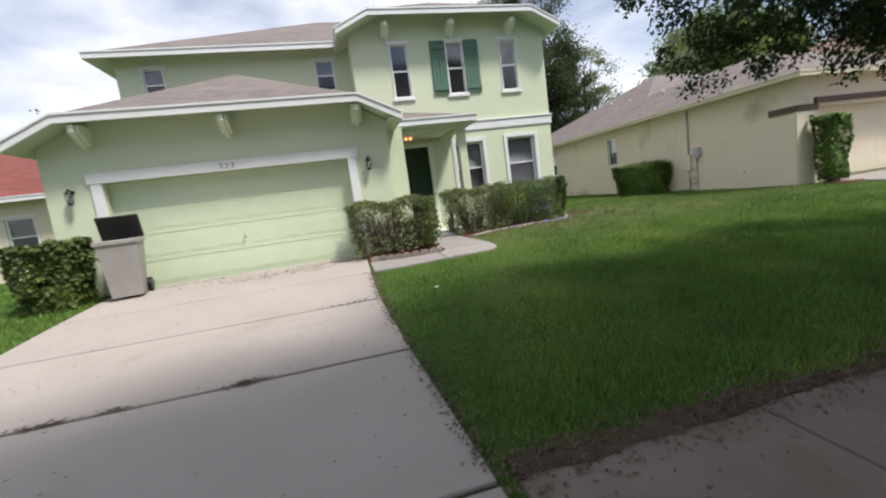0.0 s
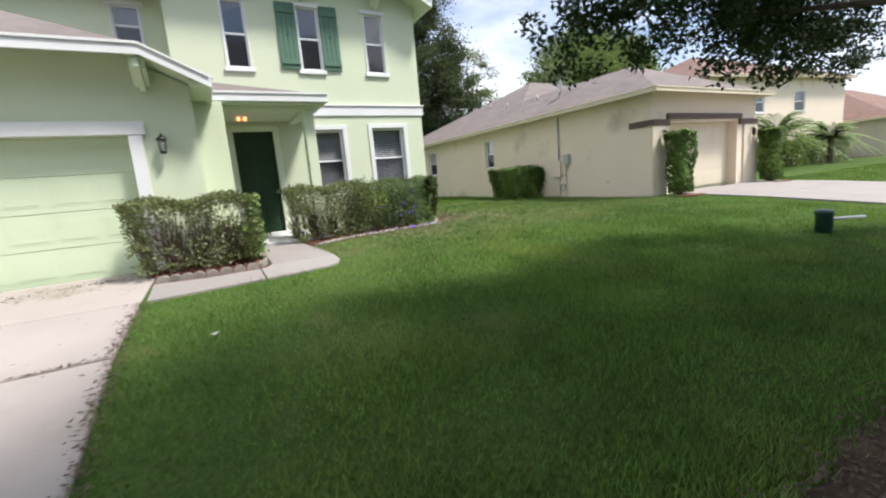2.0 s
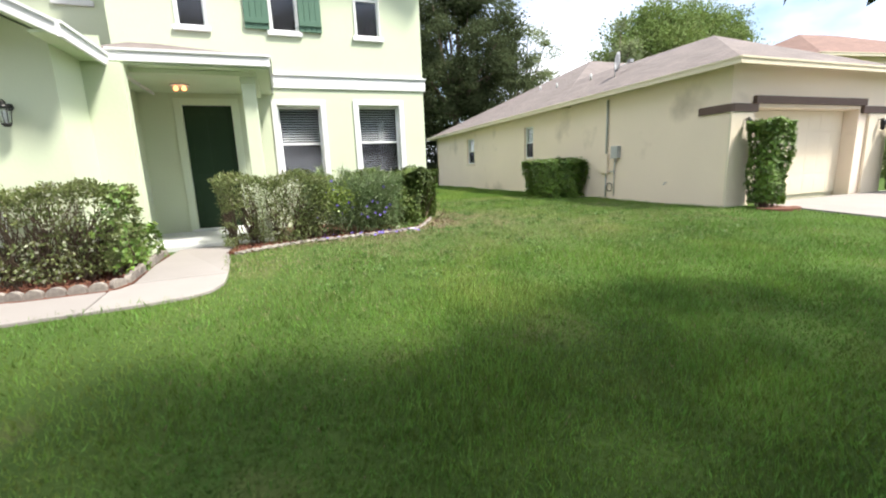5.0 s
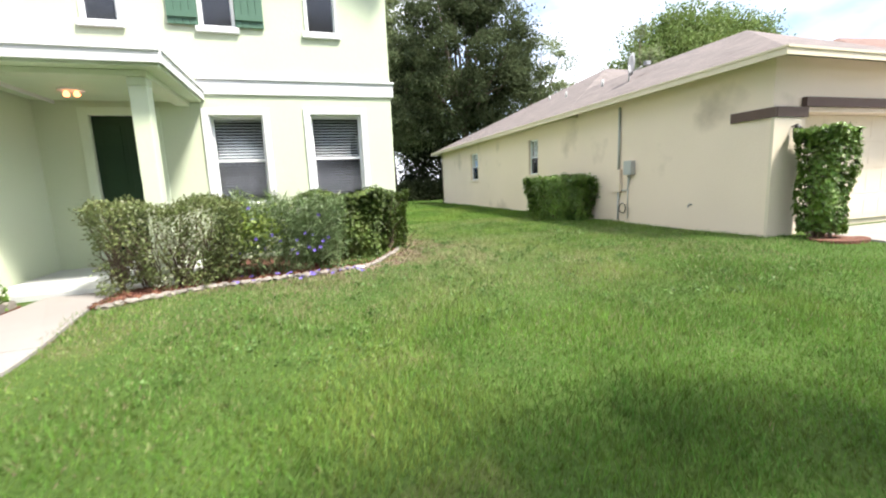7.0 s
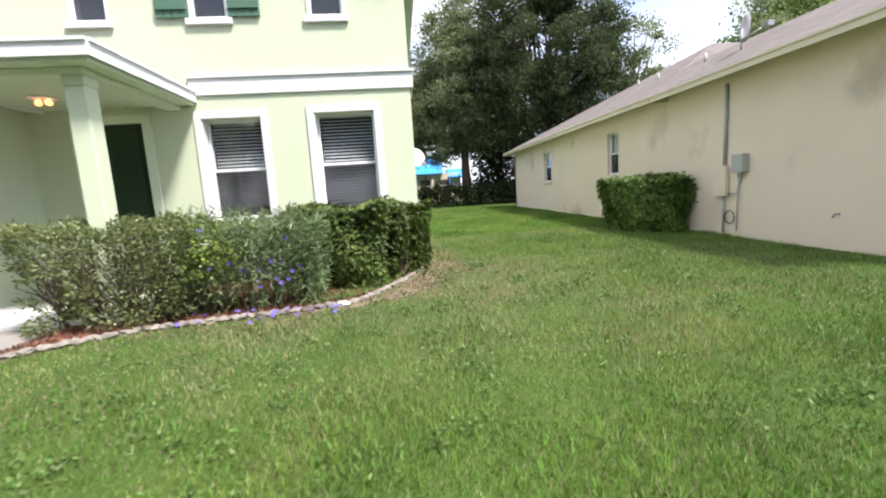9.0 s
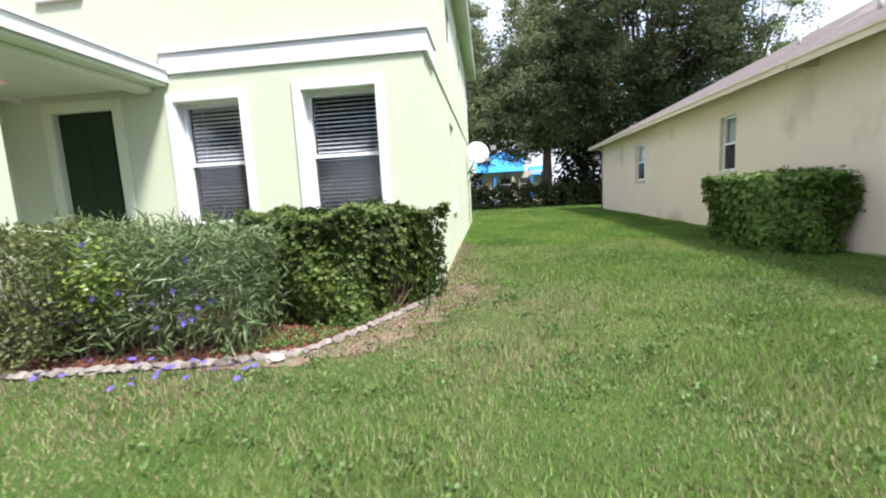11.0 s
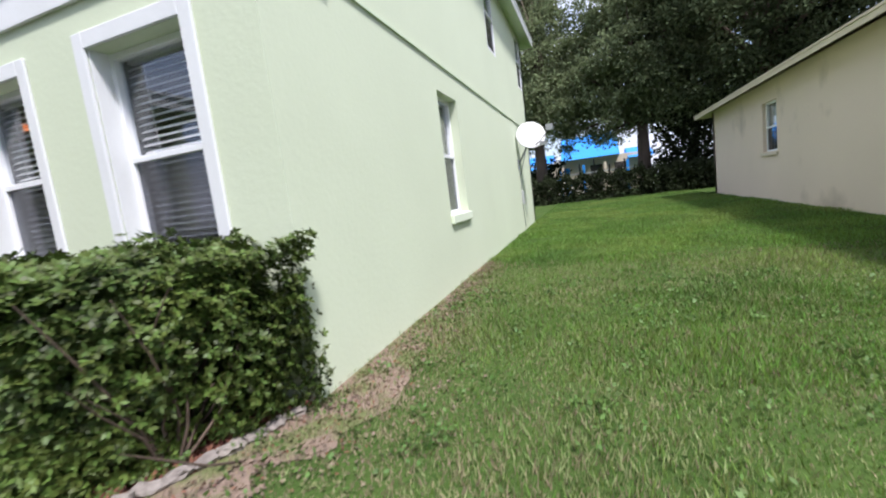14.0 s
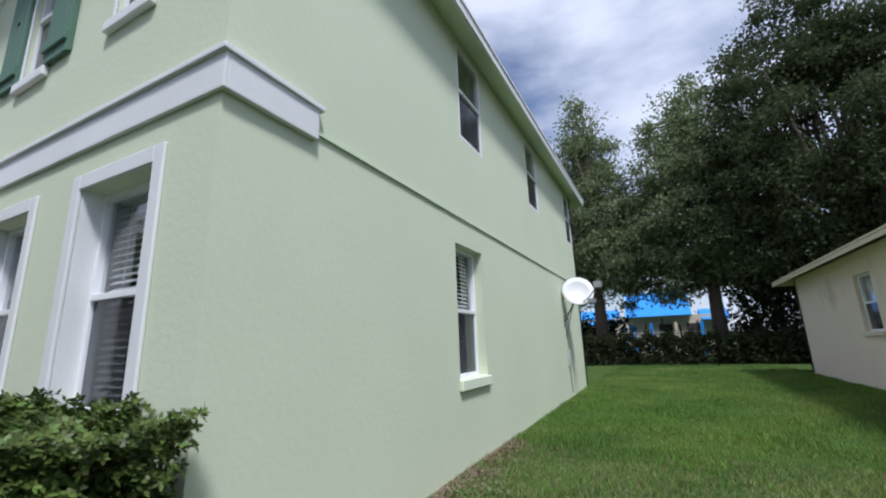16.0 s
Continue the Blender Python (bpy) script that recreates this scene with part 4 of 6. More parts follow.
tube(bm, [(0, 0, 0), (-0.08, 0, 0), (-0.11, 0, -0.05)], 0.014, 6)
part("spout", bm, GREY_METAL, sp)
rd = thing("roof_dish", "small grey satellite dish standing on the tan house roof", "satellite dish", (14.2, 14.7, 4.26))
bm = bmesh.new()
lathe(bm, [(0.02, 0), (0.2, 0.03), (0.3, 0.07), (0.2, 0.02), (0.02, -0.012)], 18)
bmesh.ops.transform(bm, matrix=look((0, 0, 0.45), (-2, 3, 0.9)), verts=bm.verts)
part("reflector", bm, GREY_METAL, rd)
bm = bmesh.new()
tube(bm, [(0, 0, -0.1), (0, 0, 0.42)], 0.02, 6)
tube(bm, [(0, 0, 0.2), (0.42, -0.2, 0.45)], 0.012, 6)
box(bm, 0.36, 0.5, -0.26, -0.14, 0.4, 0.5)
part("mast", bm, GREY_METAL, rd)
for (x, y) in ((15.4, 19.5), (16.2, 22.0), (14.9, 16.7)):
    z = 3.5 + (x - 12.6) * 0.48
    v = thing("roof_vent_pipe", "short pale vent pipe on the shingle roof", "vent pipe", (x, y, z), "vent pipes on the tan roof")
    bm = bmesh.new()
    lathe(bm, [(0.04, -0.05), (0.04, 0.2)], 10)
    part("pipe", bm, BOX_GREY, v)

# ---- far houses ----
def simple_house(name, label, at, turn, w, d, h, roof_h, wall_mat, roof_mats, wins, z0=0.0):
    ob = thing(name, label, "house", at, turn=turn)
    holes = [(x, x + ww, z, z + hh) for x, z, ww, hh in wins]
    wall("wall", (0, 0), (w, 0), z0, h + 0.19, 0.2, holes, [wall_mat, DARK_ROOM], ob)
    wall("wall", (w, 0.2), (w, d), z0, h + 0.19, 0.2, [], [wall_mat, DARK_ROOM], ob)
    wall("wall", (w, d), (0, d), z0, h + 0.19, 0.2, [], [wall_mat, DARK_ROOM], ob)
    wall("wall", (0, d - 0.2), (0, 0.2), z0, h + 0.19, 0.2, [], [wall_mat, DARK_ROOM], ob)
    hip_roof(ob, -0.5, w + 0.5, -0.5, d + 0.5, h + 0.12, roof_h, roof_mats)
    for x, z, ww, hh in wins:
        window(ob, (x, 0, z), 0, ww, hh, casing=0.0, top_casing=0.08, depth=0.05, frame_w=0.06)
    return ob


simple_house("red_roofed_house", "pale cream house with a red shingle roof beyond the driveway", (-19.5, 17.0, 0.5), 0, 11.2, 12, 2.55, 0.5, TAN_LIGHT, [SHINGLE_RED, WHITE, WHITE], [(9.7, 0.8, 0.8, 1.25), (5.2, 0.9, 0.9, 1.2)], -0.3)
simple_house("far_two_storey_house", "large tan two-storey house with brown-red roof in the distance", (31, 18.5, 0.4), -8, 15, 12, 6.2, 0.45, TAN, [SHINGLE_BROWN, CREAM, CREAM], [(1.5, 3.9, 1.2, 1.4), (4.5, 3.9, 1.2, 1.4), (9, 3.9, 1.2, 1.4)], -0.4)
blue = thing("blue_roofed_building", "low beige building with a bright blue roof behind dark fence posts", "building", (3.2, 47, 0.5))
part("wall", boxes((0, 9.5, 0, 5, 0, 2.9)), TAN_LIGHT, blue)
for x0, wd, ze, zr in ((-0.5, 3.2, 2.5, 3.7), (3.4, 4.4, 2.9, 4.9), (8.4, 1.8, 2.5, 3.4)):
    bm = bmesh.new()
    prism(bm, [(x0, -0.6, ze), (x0, 2.5, zr), (x0, 5.6, ze)], (wd, 0, 0))
    part("roof", bm, BLUE, blue)
for x0 in (1.0, 3.1, 5.6, 7.4):
    part("door", boxes((x0, x0 + 0.9, -0.03, -0.003, 0.0, 2.3)), FENCE if x0 != 3.1 else BLUE, blue)
for k in range(6):
    part("post", boxes((0.2 + k * 1.6, 0.4 + k * 1.6, -0.8, -0.6, 0, 2.4)), BLUE if k % 2 else TAN_LIGHT, blue)
fence = thing("dark_fence", "dark metal rail fence along the back boundary", "fence", (0, 43, 0.6))
for k in range(21):
    part("post", boxes((-2 + k, -1.90 + k, 0, 0.10, 0, 2.0 + 0.25 * (k % 3))), FENCE, fence)
part("rail", boxes((-2, 18.1, 0.02, 0.07, 1.55, 1.63), (-2, 18.1, 0.02, 0.07, 0.3, 0.35)), VINYL, fence, "pale top rail")


SAGE = mat("grey_sage_stucco", (0.50, 0.48, 0.39), (0.43, 0.41, 0.33), scale=0.7, fine=30, rough=0.9, bump=0.3)
simple_house("far_sage_house", "one-storey grey-green house with a brown-red roof beyond the palms", (46.8, 14.0, 0.4), -4, 15, 12, 2.9, 0.5, SAGE, [SHINGLE_BROWN, CREAM, CREAM], [(5.0, 0.9, 1.2, 1.3), (10, 0.9, 1.2, 1.3)], -0.4)

# ---- plants ----
def tree(name, label, at, trunk_h, trunk_r, blobs, n, leaf, leaf_mat, seed, lean=(0, 0), clump=0.55, limbs=16, category="tree", low=None, per=55):
    """blobs: (x, y, z, rx, ry, rz) ellipsoids relative to the base. Leaves gather in clumps toward the outside of the blobs."""
    rng = np.random.default_rng(seed)
    ob = thing(name, label, category, at)
    vol = np.array([b[3] * b[4] * b[5] for b in blobs])
    nc = max(20, int(n / per))
    pick = rng.choice(len(blobs), nc, p=vol / vol.sum())
    B = np.array(blobs)[pick]
    d = rng.normal(size=(nc, 3))
    d /= np.linalg.norm(d, axis=1)[:, None]
    r = rng.uniform(0.25, 1.0, nc) ** 0.45
    cen = B[:, :3] + d * r[:, None] * B[:, 3:]
    cen += rng.normal(size=(nc, 3)) * 0.18
    which = rng.integers(0, nc, n)
    size = rng.uniform(0.5, 1.4, nc)[which] * clump
    off = rng.normal(size=(n, 3)) * np.array([1, 1, 0.6]) * size[:, None] * 0.55
    pts = cen[which] + off
    v = leaf_quads(rng, pts, leaf, leaf * 0.62, up=0.1, outward=off / (np.linalg.norm(off, axis=1)[:, None] + 1e-6) * 0.9)
    mesh_arrays("crown", v, 4, leaf_mat, ob)
    if low:
        lb, ln, ls, lc = low
        L = np.array(lb)
        lv = L[:, 3] * L[:, 4] * L[:, 5]
        m = int(ln / 62)
        q = L[rng.choice(len(lb), m, p=lv / lv.sum())]
        d = rng.normal(size=(m, 3))
        d /= np.linalg.norm(d, axis=1)[:, None]
        lcen = q[:, :3] + d * (rng.random(m) ** 0.5)[:, None] * q[:, 3:] * 1.12
        w = rng.integers(0, m, ln)
        off = rng.normal(size=(ln, 3))
        off *= (lc * rng.random(ln) ** 0.4 / np.linalg.norm(off, axis=1))[:, None] * [1, 1, 0.8]
        mesh_arrays("low_foliage", leaf_quads(rng, lcen[w] + off, ls, ls * 0.5, up=-0.1), 4, leaf_mat, ob)
        cen = np.concatenate([cen, lcen])
        nc = len(cen)
    bm = bmesh.new()
    top = Vector((lean[0], lean[1], trunk_h))
    tube(bm, [(0, 0, -0.2), (lean[0] * 0.3, lean[1] * 0.3, trunk_h * 0.5), top], [trunk_r * 1.25, trunk_r, trunk_r * 0.75], 10)
    idx = rng.choice(nc, min(limbs, nc), replace=False)
    for i in idx:
        c = Vector(cen[i])
        mid = top.lerp(c, 0.5) + Vector(rng.normal(size=3) * 0.25)
        tube(bm, [top - Vector((0, 0, trunk_h * 0.15)), mid, c], [trunk_r * 0.5, trunk_r * 0.28, 0.015], 6)
        for _ in range(3):
            j = cen[rng.integers(0, nc)]
            if (Vector(j) - c).length < 2.2:
                tube(bm, [mid, (mid + Vector(j)) / 2 + Vector(rng.normal(size=3) * 0.1), Vector(j)], [trunk_r * 0.2, trunk_r * 0.1, 0.01], 5)
    part("trunk", bm, BARK, ob)
    return ob


# upper crown blobs were added out of view to shade lawn and sidewalk
tree("street_oak", "large live oak with dark overhanging foliage shading the lawn", (9.6, -1.4, -0.08), 2.6, 0.30,
     [(-1.2, -0.5, 6.2, 5.4, 3.6, 2.4), (-5.2, -0.8, 6.4, 3.8, 4.0, 2.0), (-2.6, 2.4, 4.5, 3.4, 1.7, 1.0), (1.4, 2.6, 4.5, 3.4, 1.8, 1.2), (-4.3, 2.2, 6.1, 3.0, 1.5, 0.9), (1.0, 2.4, 6.2, 3.5, 1.3, 0.8), (-4.3, 4.0, 6.6, 2.3, 1.2, 0.7), (-3.7, 1.0, 8.0, 4.2, 2.2, 1.1), (-6.5, 0.8, 7.6, 3.0, 2.4, 1.1), (-5.4, 1.0, 5.6, 3.6, 1.9, 0.9), (-6.2, 1.4, 5.9, 3.0, 1.8, 0.9)],
     370000, 0.14, LEAF_OAK, 3, clump=0.50, limbs=46,
     low=([(-4.7, 6.1, 3.0, 0.85, 0.6, 0.6), (-5.4, 6.2, 3.6, 0.55, 0.6, 0.45), (-3.2, 5.75, 2.9, 1.0, 0.55, 0.6), (-2.2, 5.7, 2.85, 1.1, 0.5, 0.6), (-0.2, 6.2, 3.1, 1.3, 0.5, 0.6), (-3.2, 5.6, 3.6, 1.9, 0.6, 0.55), (-1.6, 5.9, 3.65, 1.9, 0.7, 0.6), (1.3, 4.6, 3.9, 1.2, 0.6, 0.7), (2.4, 3.9, 4.2, 1.2, 0.7, 0.8)],
          50000, 0.066, 0.15))
# second oak is never in view, added only to shade the driveway
tree("street_oak", "unseen oak added beside the road, its crown shading the driveway", (-2.5, -6.5, 0.0), 3.2, 0.28,
     [(0.5, 3.0, 6.8, 4.6, 4.6, 2.2), (3.4, 3.5, 6.4, 3.4, 4.0, 1.8), (-2.5, 3.0, 6.6, 3.2, 3.6, 1.8), (4.6, 6.2, 6.4, 2.6, 1.9, 1.0)], 130000, 0.19, LEAF_OAK, 4, clump=0.8, limbs=14)
# the second oak gets the darkened leaves to look backlit
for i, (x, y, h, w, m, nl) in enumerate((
        (11.6, 36.5, 15.5, 3.8, LEAF_FAR, 92000), (17.0, 35.0, 19.5, 5.6, LEAF_BACKLIT, 140000), (24.5, 37.5, 13.5, 3.8, LEAF_FAR, 22000),
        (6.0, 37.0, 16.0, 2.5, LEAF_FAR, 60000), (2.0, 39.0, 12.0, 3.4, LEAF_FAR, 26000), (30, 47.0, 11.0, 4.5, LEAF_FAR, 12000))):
    tree("oak_tree", "tall oak behind the back lawns", (x, y, 0.6), h * 0.30, 0.32,
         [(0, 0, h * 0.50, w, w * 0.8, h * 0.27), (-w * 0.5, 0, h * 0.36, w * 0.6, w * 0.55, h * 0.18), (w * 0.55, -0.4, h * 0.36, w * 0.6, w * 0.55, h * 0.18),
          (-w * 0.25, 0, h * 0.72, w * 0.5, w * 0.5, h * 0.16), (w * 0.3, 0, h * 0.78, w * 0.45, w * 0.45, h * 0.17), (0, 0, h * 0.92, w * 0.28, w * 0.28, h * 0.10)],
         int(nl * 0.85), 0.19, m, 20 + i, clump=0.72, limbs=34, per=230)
for i, (x, y, h, w, nl) in enumerate(((34.5, 33, 15.0, 4.6, 48000), (43, 36, 17.0, 5.4, 44000), (53, 40, 18, 5, 9000), (28.5, 30, 12.0, 2.2, 5000))):
    tree("bright_oak_tree", "sunlit light green oak rising behind the tan house", (x, y, 0.6), h * 0.35, 0.3,
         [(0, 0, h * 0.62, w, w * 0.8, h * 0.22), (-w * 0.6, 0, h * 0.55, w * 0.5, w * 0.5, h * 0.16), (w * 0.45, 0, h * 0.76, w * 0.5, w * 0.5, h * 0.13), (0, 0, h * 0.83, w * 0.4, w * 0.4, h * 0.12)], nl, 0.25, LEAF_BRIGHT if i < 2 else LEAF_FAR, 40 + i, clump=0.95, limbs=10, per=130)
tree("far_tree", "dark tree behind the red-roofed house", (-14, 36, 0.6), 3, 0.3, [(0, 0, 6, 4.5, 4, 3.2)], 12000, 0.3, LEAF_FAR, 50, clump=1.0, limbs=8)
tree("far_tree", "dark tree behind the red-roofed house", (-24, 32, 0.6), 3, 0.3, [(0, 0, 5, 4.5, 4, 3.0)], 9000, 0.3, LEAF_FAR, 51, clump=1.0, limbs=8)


def whorls(rng, centres, outward, L, W, k=6):
    """Rosettes of k leaves that spread round a shoot pointing outward."""
    n = len(centres)
    o = outward + rng.normal(size=(n, 3)) * 0.45 + [0, 0, 0.35]
    o /= np.linalg.norm(o, axis=1)[:, None]
    a = np.cross(o, rng.normal(size=(n, 3)))
    a /= np.linalg.norm(a, axis=1)[:, None]
    b = np.cross(o, a)
    v = np.empty((n, k, 4, 3))
    for i in range(k):
        t = 2 * math.pi * i / k + rng.uniform(-0.35, 0.35, n)
        r = a * np.cos(t)[:, None] + b * np.sin(t)[:, None]
        d = r + o * rng.uniform(0.1, 0.8, n)[:, None]
        d /= np.linalg.norm(d, axis=1)[:, None]
        s = np.cross(d, o)
        s /= np.linalg.norm(s, axis=1)[:, None] + 1e-9
        Li = (L * rng.uniform(0.65, 1.15, n))[:, None]
        Wi = W * rng.uniform(0.8, 1.1, n)[:, None]
        v[:, i, 0] = centres
        v[:, i, 1] = centres + d * Li * 0.5 + s * Wi * 0.5
        v[:, i, 2] = centres + d * Li - o * Li * 0.12
        v[:, i, 3] = centres + d * Li * 0.5 - s * Wi * 0.5
    return v.reshape(-1, 3)


def hedge(name, label, at, boxes_, specs, seed, twigs=60, group="", taper=0.0, category="hedge", noise_amp=0.06, square=False, holes=(), chamfer=()):
    """A clipped shrub. boxes_: (x0, x1, y0, y1, z0, z1) relative; specs: (n, length, width, material, x0, x1, shell) leaf sets over an x range."""
    rng = np.random.default_rng(seed)
    ob = thing(name, label, category, at, group)
    x0, x1, y0, y1, z0, z1 = boxes_
    for n, L, W, m, a, b, shell in specs:
        u = rng.uniform(-1, 1, (n, 3))
        push = rng.random(n) < shell
        ax = rng.choice(3, n, p=[0.2, 0.42, 0.38])
        sg = np.where(rng.random(n) < 0.5, -1, 1)
        sg = np.where(ax == 2, 1, sg)
        rows = np.arange(n)
        u[rows[push], ax[push]] = sg[push] * (1 - rng.random(push.sum()) ** 2 * 0.22)
        r = np.abs(u).max(axis=1)
        k = np.linalg.norm(u[:, :2], axis=1)
        lim = np.where((u[:, 1] > 0.1) | (square is True), 1.38, 1.12) if square else 1.15
        u[:, :2] *= np.where(k > lim, lim / k, 1)[:, None]
        out = u.copy()
        out /= np.linalg.norm(out, axis=1)[:, None] + 1e-6
        zz = z0 + (u[:, 2] + 1) / 2 * (z1 - z0)
        f = 1 - taper * (1 - (u[:, 2] + 1) / 2)
        xx = (a + b) / 2 + u[:, 0] * (b - a) / 2 * f
        yy = (y0 + y1) / 2 + u[:, 1] * (y1 - y0) / 2 * f
        if chamfer:
            reach = np.interp(yy, chamfer[0], chamfer[1]) + 0.16 * (zz - z0) / (z1 - z0)
            right = (a + b) / 2 + (b - a) / 2 * f
            xx = np.where(xx > 0, xx * np.minimum(1, reach / np.maximum(right, 0.1)), xx)
        wob = noise_amp * (np.sin(xx * 7.1 + zz * 5.3) + np.sin(xx * 13.7 + yy * 9.1 + 2.0) * 0.6 + rng.normal(size=n) * 0.5)
        P = np.stack([xx, yy, zz], 1) + out * wob[:, None]
        P[:, 2] = np.maximum(P[:, 2], z0)
        keep = np.ones(n, bool)
        for hx, hz, hrx, hrz, amount in holes:
            near = 1 - ((P[:, 0] - hx) / hrx) ** 2 - ((P[:, 2] - hz) / hrz) ** 2
            lace = np.array([noise.noise(Vector((a_ * 7.0 + seed, 0.8 * b_, c_ * 7.0))) for a_, b_, c_ in P])
            keep &= ~((near > 0) & (lace > 0.35 - amount + 0.5 * (1 - near.clip(0, 1)) * 0.6))
        P, out = P[keep], out[keep]
        v = whorls(rng, P, out, L, W, 5) if m in (LEAF_HEDGE, LEAF_HEDGE_DARK) else leaf_quads(rng, P, L, W, up=0.35, outward=out)
        mesh_arrays("foliage", v, 4, m, ob)
    bm = bmesh.new()
    for _ in range(twigs):
        tx, ty, tz = rng.uniform(x0 + 0.05, x1 - 0.05), rng.uniform(y0 + 0.05, y1 - 0.05), rng.uniform(z0 + (z1 - z0) * 0.35, z1 - 0.05)
        stem = x0 + 0.25 + (x1 - x0 - 0.5) * round((tx - x0) / (x1 - x0) * 4 - 0.1) / 4
        bx, by = stem + rng.normal() * 0.05, (y0 + y1) / 2 + rng.normal() * 0.07
        mid = (bx * 0.55 + tx * 0.45 + rng.normal() * 0.05, by * 0.55 + ty * 0.45 + rng.normal() * 0.04, tz * rng.uniform(0.35, 0.6))
        tube(bm, [(bx, by, -0.03), mid, ((mid[0] + tx) / 2 + rng.normal() * 0.04, (mid[1] + ty) / 2, (mid[2] + tz) / 2), (tx, ty, tz)], [0.011, 0.008, 0.006, 0.003], 4, cap=False)
    part("branchwork", bm, TWIG, ob)
    return ob


gH = 0.46
# a few pale leaves here and in the porch hedge mimic light through gaps
hedge("front_hedge", "clipped olive-green shrub with pale twiggy gaps beside the garage door", (1.42, 9.12, gH), (-0.92, 0.86, -0.38, 0.36, 0.10, 1.04),
      [(14000, 0.045, 0.026, LEAF_OLIVE, -0.92, 0.86, 0.8), (900, 0.05, 0.03, LEAF_GAP_LIGHT, -0.65, 0.6, 0.6), (260, 0.05, 0.03, LEAF_HEDGE, 0.6, 0.86, 0.8)], 61, twigs=220, taper=0.2, noise_amp=0.05, square=True,
      holes=((-0.25, 0.56, 0.55, 0.30, 0.42), (0.42, 0.66, 0.30, 0.24, 0.42), (-0.45, 0.28, 0.4, 0.18, 0.3)))
hedge("small_shrub", "low bright green shrub beside the porch walkway", (1.95, 9.75, gH), (-0.28, 0.28, -0.5, 0.45, 0.02, 0.5),
      [(520, 0.06, 0.035, LEAF_HEDGE, -0.28, 0.28, 0.7)], 62, twigs=20, noise_amp=0.06, category="shrub")
hedge("porch_hedge", "clipped olive shrub with twiggy see-through base beside the porch walkway", (3.80, 10.85, gH), (-0.92, 0.82, -0.66, 0.5, 0.10, 1.07),
      [(15500, 0.045, 0.024, LEAF_OLIVE, -0.90, 0.8, 0.7), (500, 0.05, 0.03, LEAF_GAP_LIGHT, -0.5, 0.3, 0.5)], 63, twigs=200, taper=0.22, square=True,
      holes=((-0.50, 0.38, 0.42, 0.24, 0.40), (-0.1, 0.3, 0.35, 0.16, 0.35)))
hedge("corner_hedge", "dense dark green clipped hedge with glossy leaves against the green house", (6.15, 11.90, gH), (-1.0, 1.06, -0.54, 0.66, 0.04, 1.06),
      [(20500, 0.043, 0.023, LEAF_HEDGE_DARK, -1.0, 1.06, 0.62)], 64, twigs=80, taper=0.12, noise_amp=0.06, square="back", chamfer=((-0.5, 0.0, 0.62), (0.25, 0.58, 0.95)))

# long-leaved flowering plant between the shrubs
rng = np.random.default_rng(65)
fp = thing("flowering_plant", "tall spiky-leaved plant with purple flowers in the front bed", "plant", (5.05, 11.0, gH))
n = 9500
st = rng.uniform([-0.80, -0.50, 0.1], [0.80, 0.35, 0.98], (n, 3))
st[:, 2] = 0.08 + (0.96 + 0.16 * np.sin(st[:, 0] * 9) * np.sin(st[:, 0] * 23 + 1)) * rng.random(n) ** 0.6
v = leaf_quads(rng, st, 0.125, 0.015, up=0.25, outward=np.stack([st[:, 0] * 0.3, st[:, 1] - 0.3, np.zeros(n)], 1))
mesh_arrays("long_leaves", v, 4, LEAF_SPIKY, fp)
st = rng.normal(size=(1100, 3)) * [0.15, 0.08, 0.13] + [-0.35, -0.42, 0.72]
mesh_arrays("lime_leaves", leaf_quads(rng, st, 0.05, 0.03), 4, LEAF_LIME, fp)
bm = bmesh.new()
for _ in range(90):
    x, y = rng.uniform(-0.72, 0.72), rng.uniform(-0.35, 0.3)
    h = rng.uniform(0.6, 1.15)
    tube(bm, [(x, y, -0.02), (x + rng.normal() * 0.05, y - 0.03, h * 0.5), (x + rng.normal() * 0.1, y - 0.08, h)], [0.006, 0.005, 0.003], 4, cap=False)
part("branchwork", bm, LEAF_SPIKY, fp)


def flower_mesh():
    bm = bmesh.new()
    for k in range(5):
        a = k * 2 * math.pi / 5
        c, s = math.cos(a), math.sin(a)
        pts = [(0, 0, 0), (0.010 * c - 0.008 * s, 0.010 * s + 0.008 * c, 0.006), (0.024 * c, 0.024 * s, 0.008), (0.010 * c + 0.008 * s, 0.010 * s - 0.008 * c, 0.006)]
        bm.faces.new([bm.verts.new(p) for p in pts])
    me = bpy.data.meshes.new("flower")
    bm.to_mesh(me)
    bm.free()
    me.materials.append(PETAL)
    return me


fm = flower_mesh()
for k in range(22):
    ob = new("flower", fm)
    ob.parent = fp
    ob.matrix_local = pose(rng.uniform(-0.75, 0.75), rng.uniform(-0.52, -0.35), rng.uniform(0.35, 1.0), 90 + rng.uniform(-30, 30), rng.uniform(-40, 40), 0) @ Matrix.Scale(1.3, 4)
fallen = thing("fallen_flowers", "purple petals fallen on the grass along the bed", "flowers", (5.2, 10.4, gz(10.4)))
for k in range(26):
    ob = new("flower", fm)
    ob.parent = fallen
    ob.matrix_local = pose(rng.uniform(-0.8, 0.9), rng.normal() * 0.12 - 0.03, 0.075, rng.uniform(-30, 30), rng.uniform(-30, 30), 0) @ Matrix.Scale(1.3, 4)

hedge("neighbour_hedge", "clipped bright green box hedge against the tan wall", (12.38, 15.35, 0.50), (-0.56, 0.56, -0.88, 1.02, 0.06, 1.14),
      [(13000, 0.05, 0.032, LEAF_HEDGE, -0.56, 0.56, 0.85)], 66, twigs=40, noise_amp=0.08, square=True, taper=0.05)
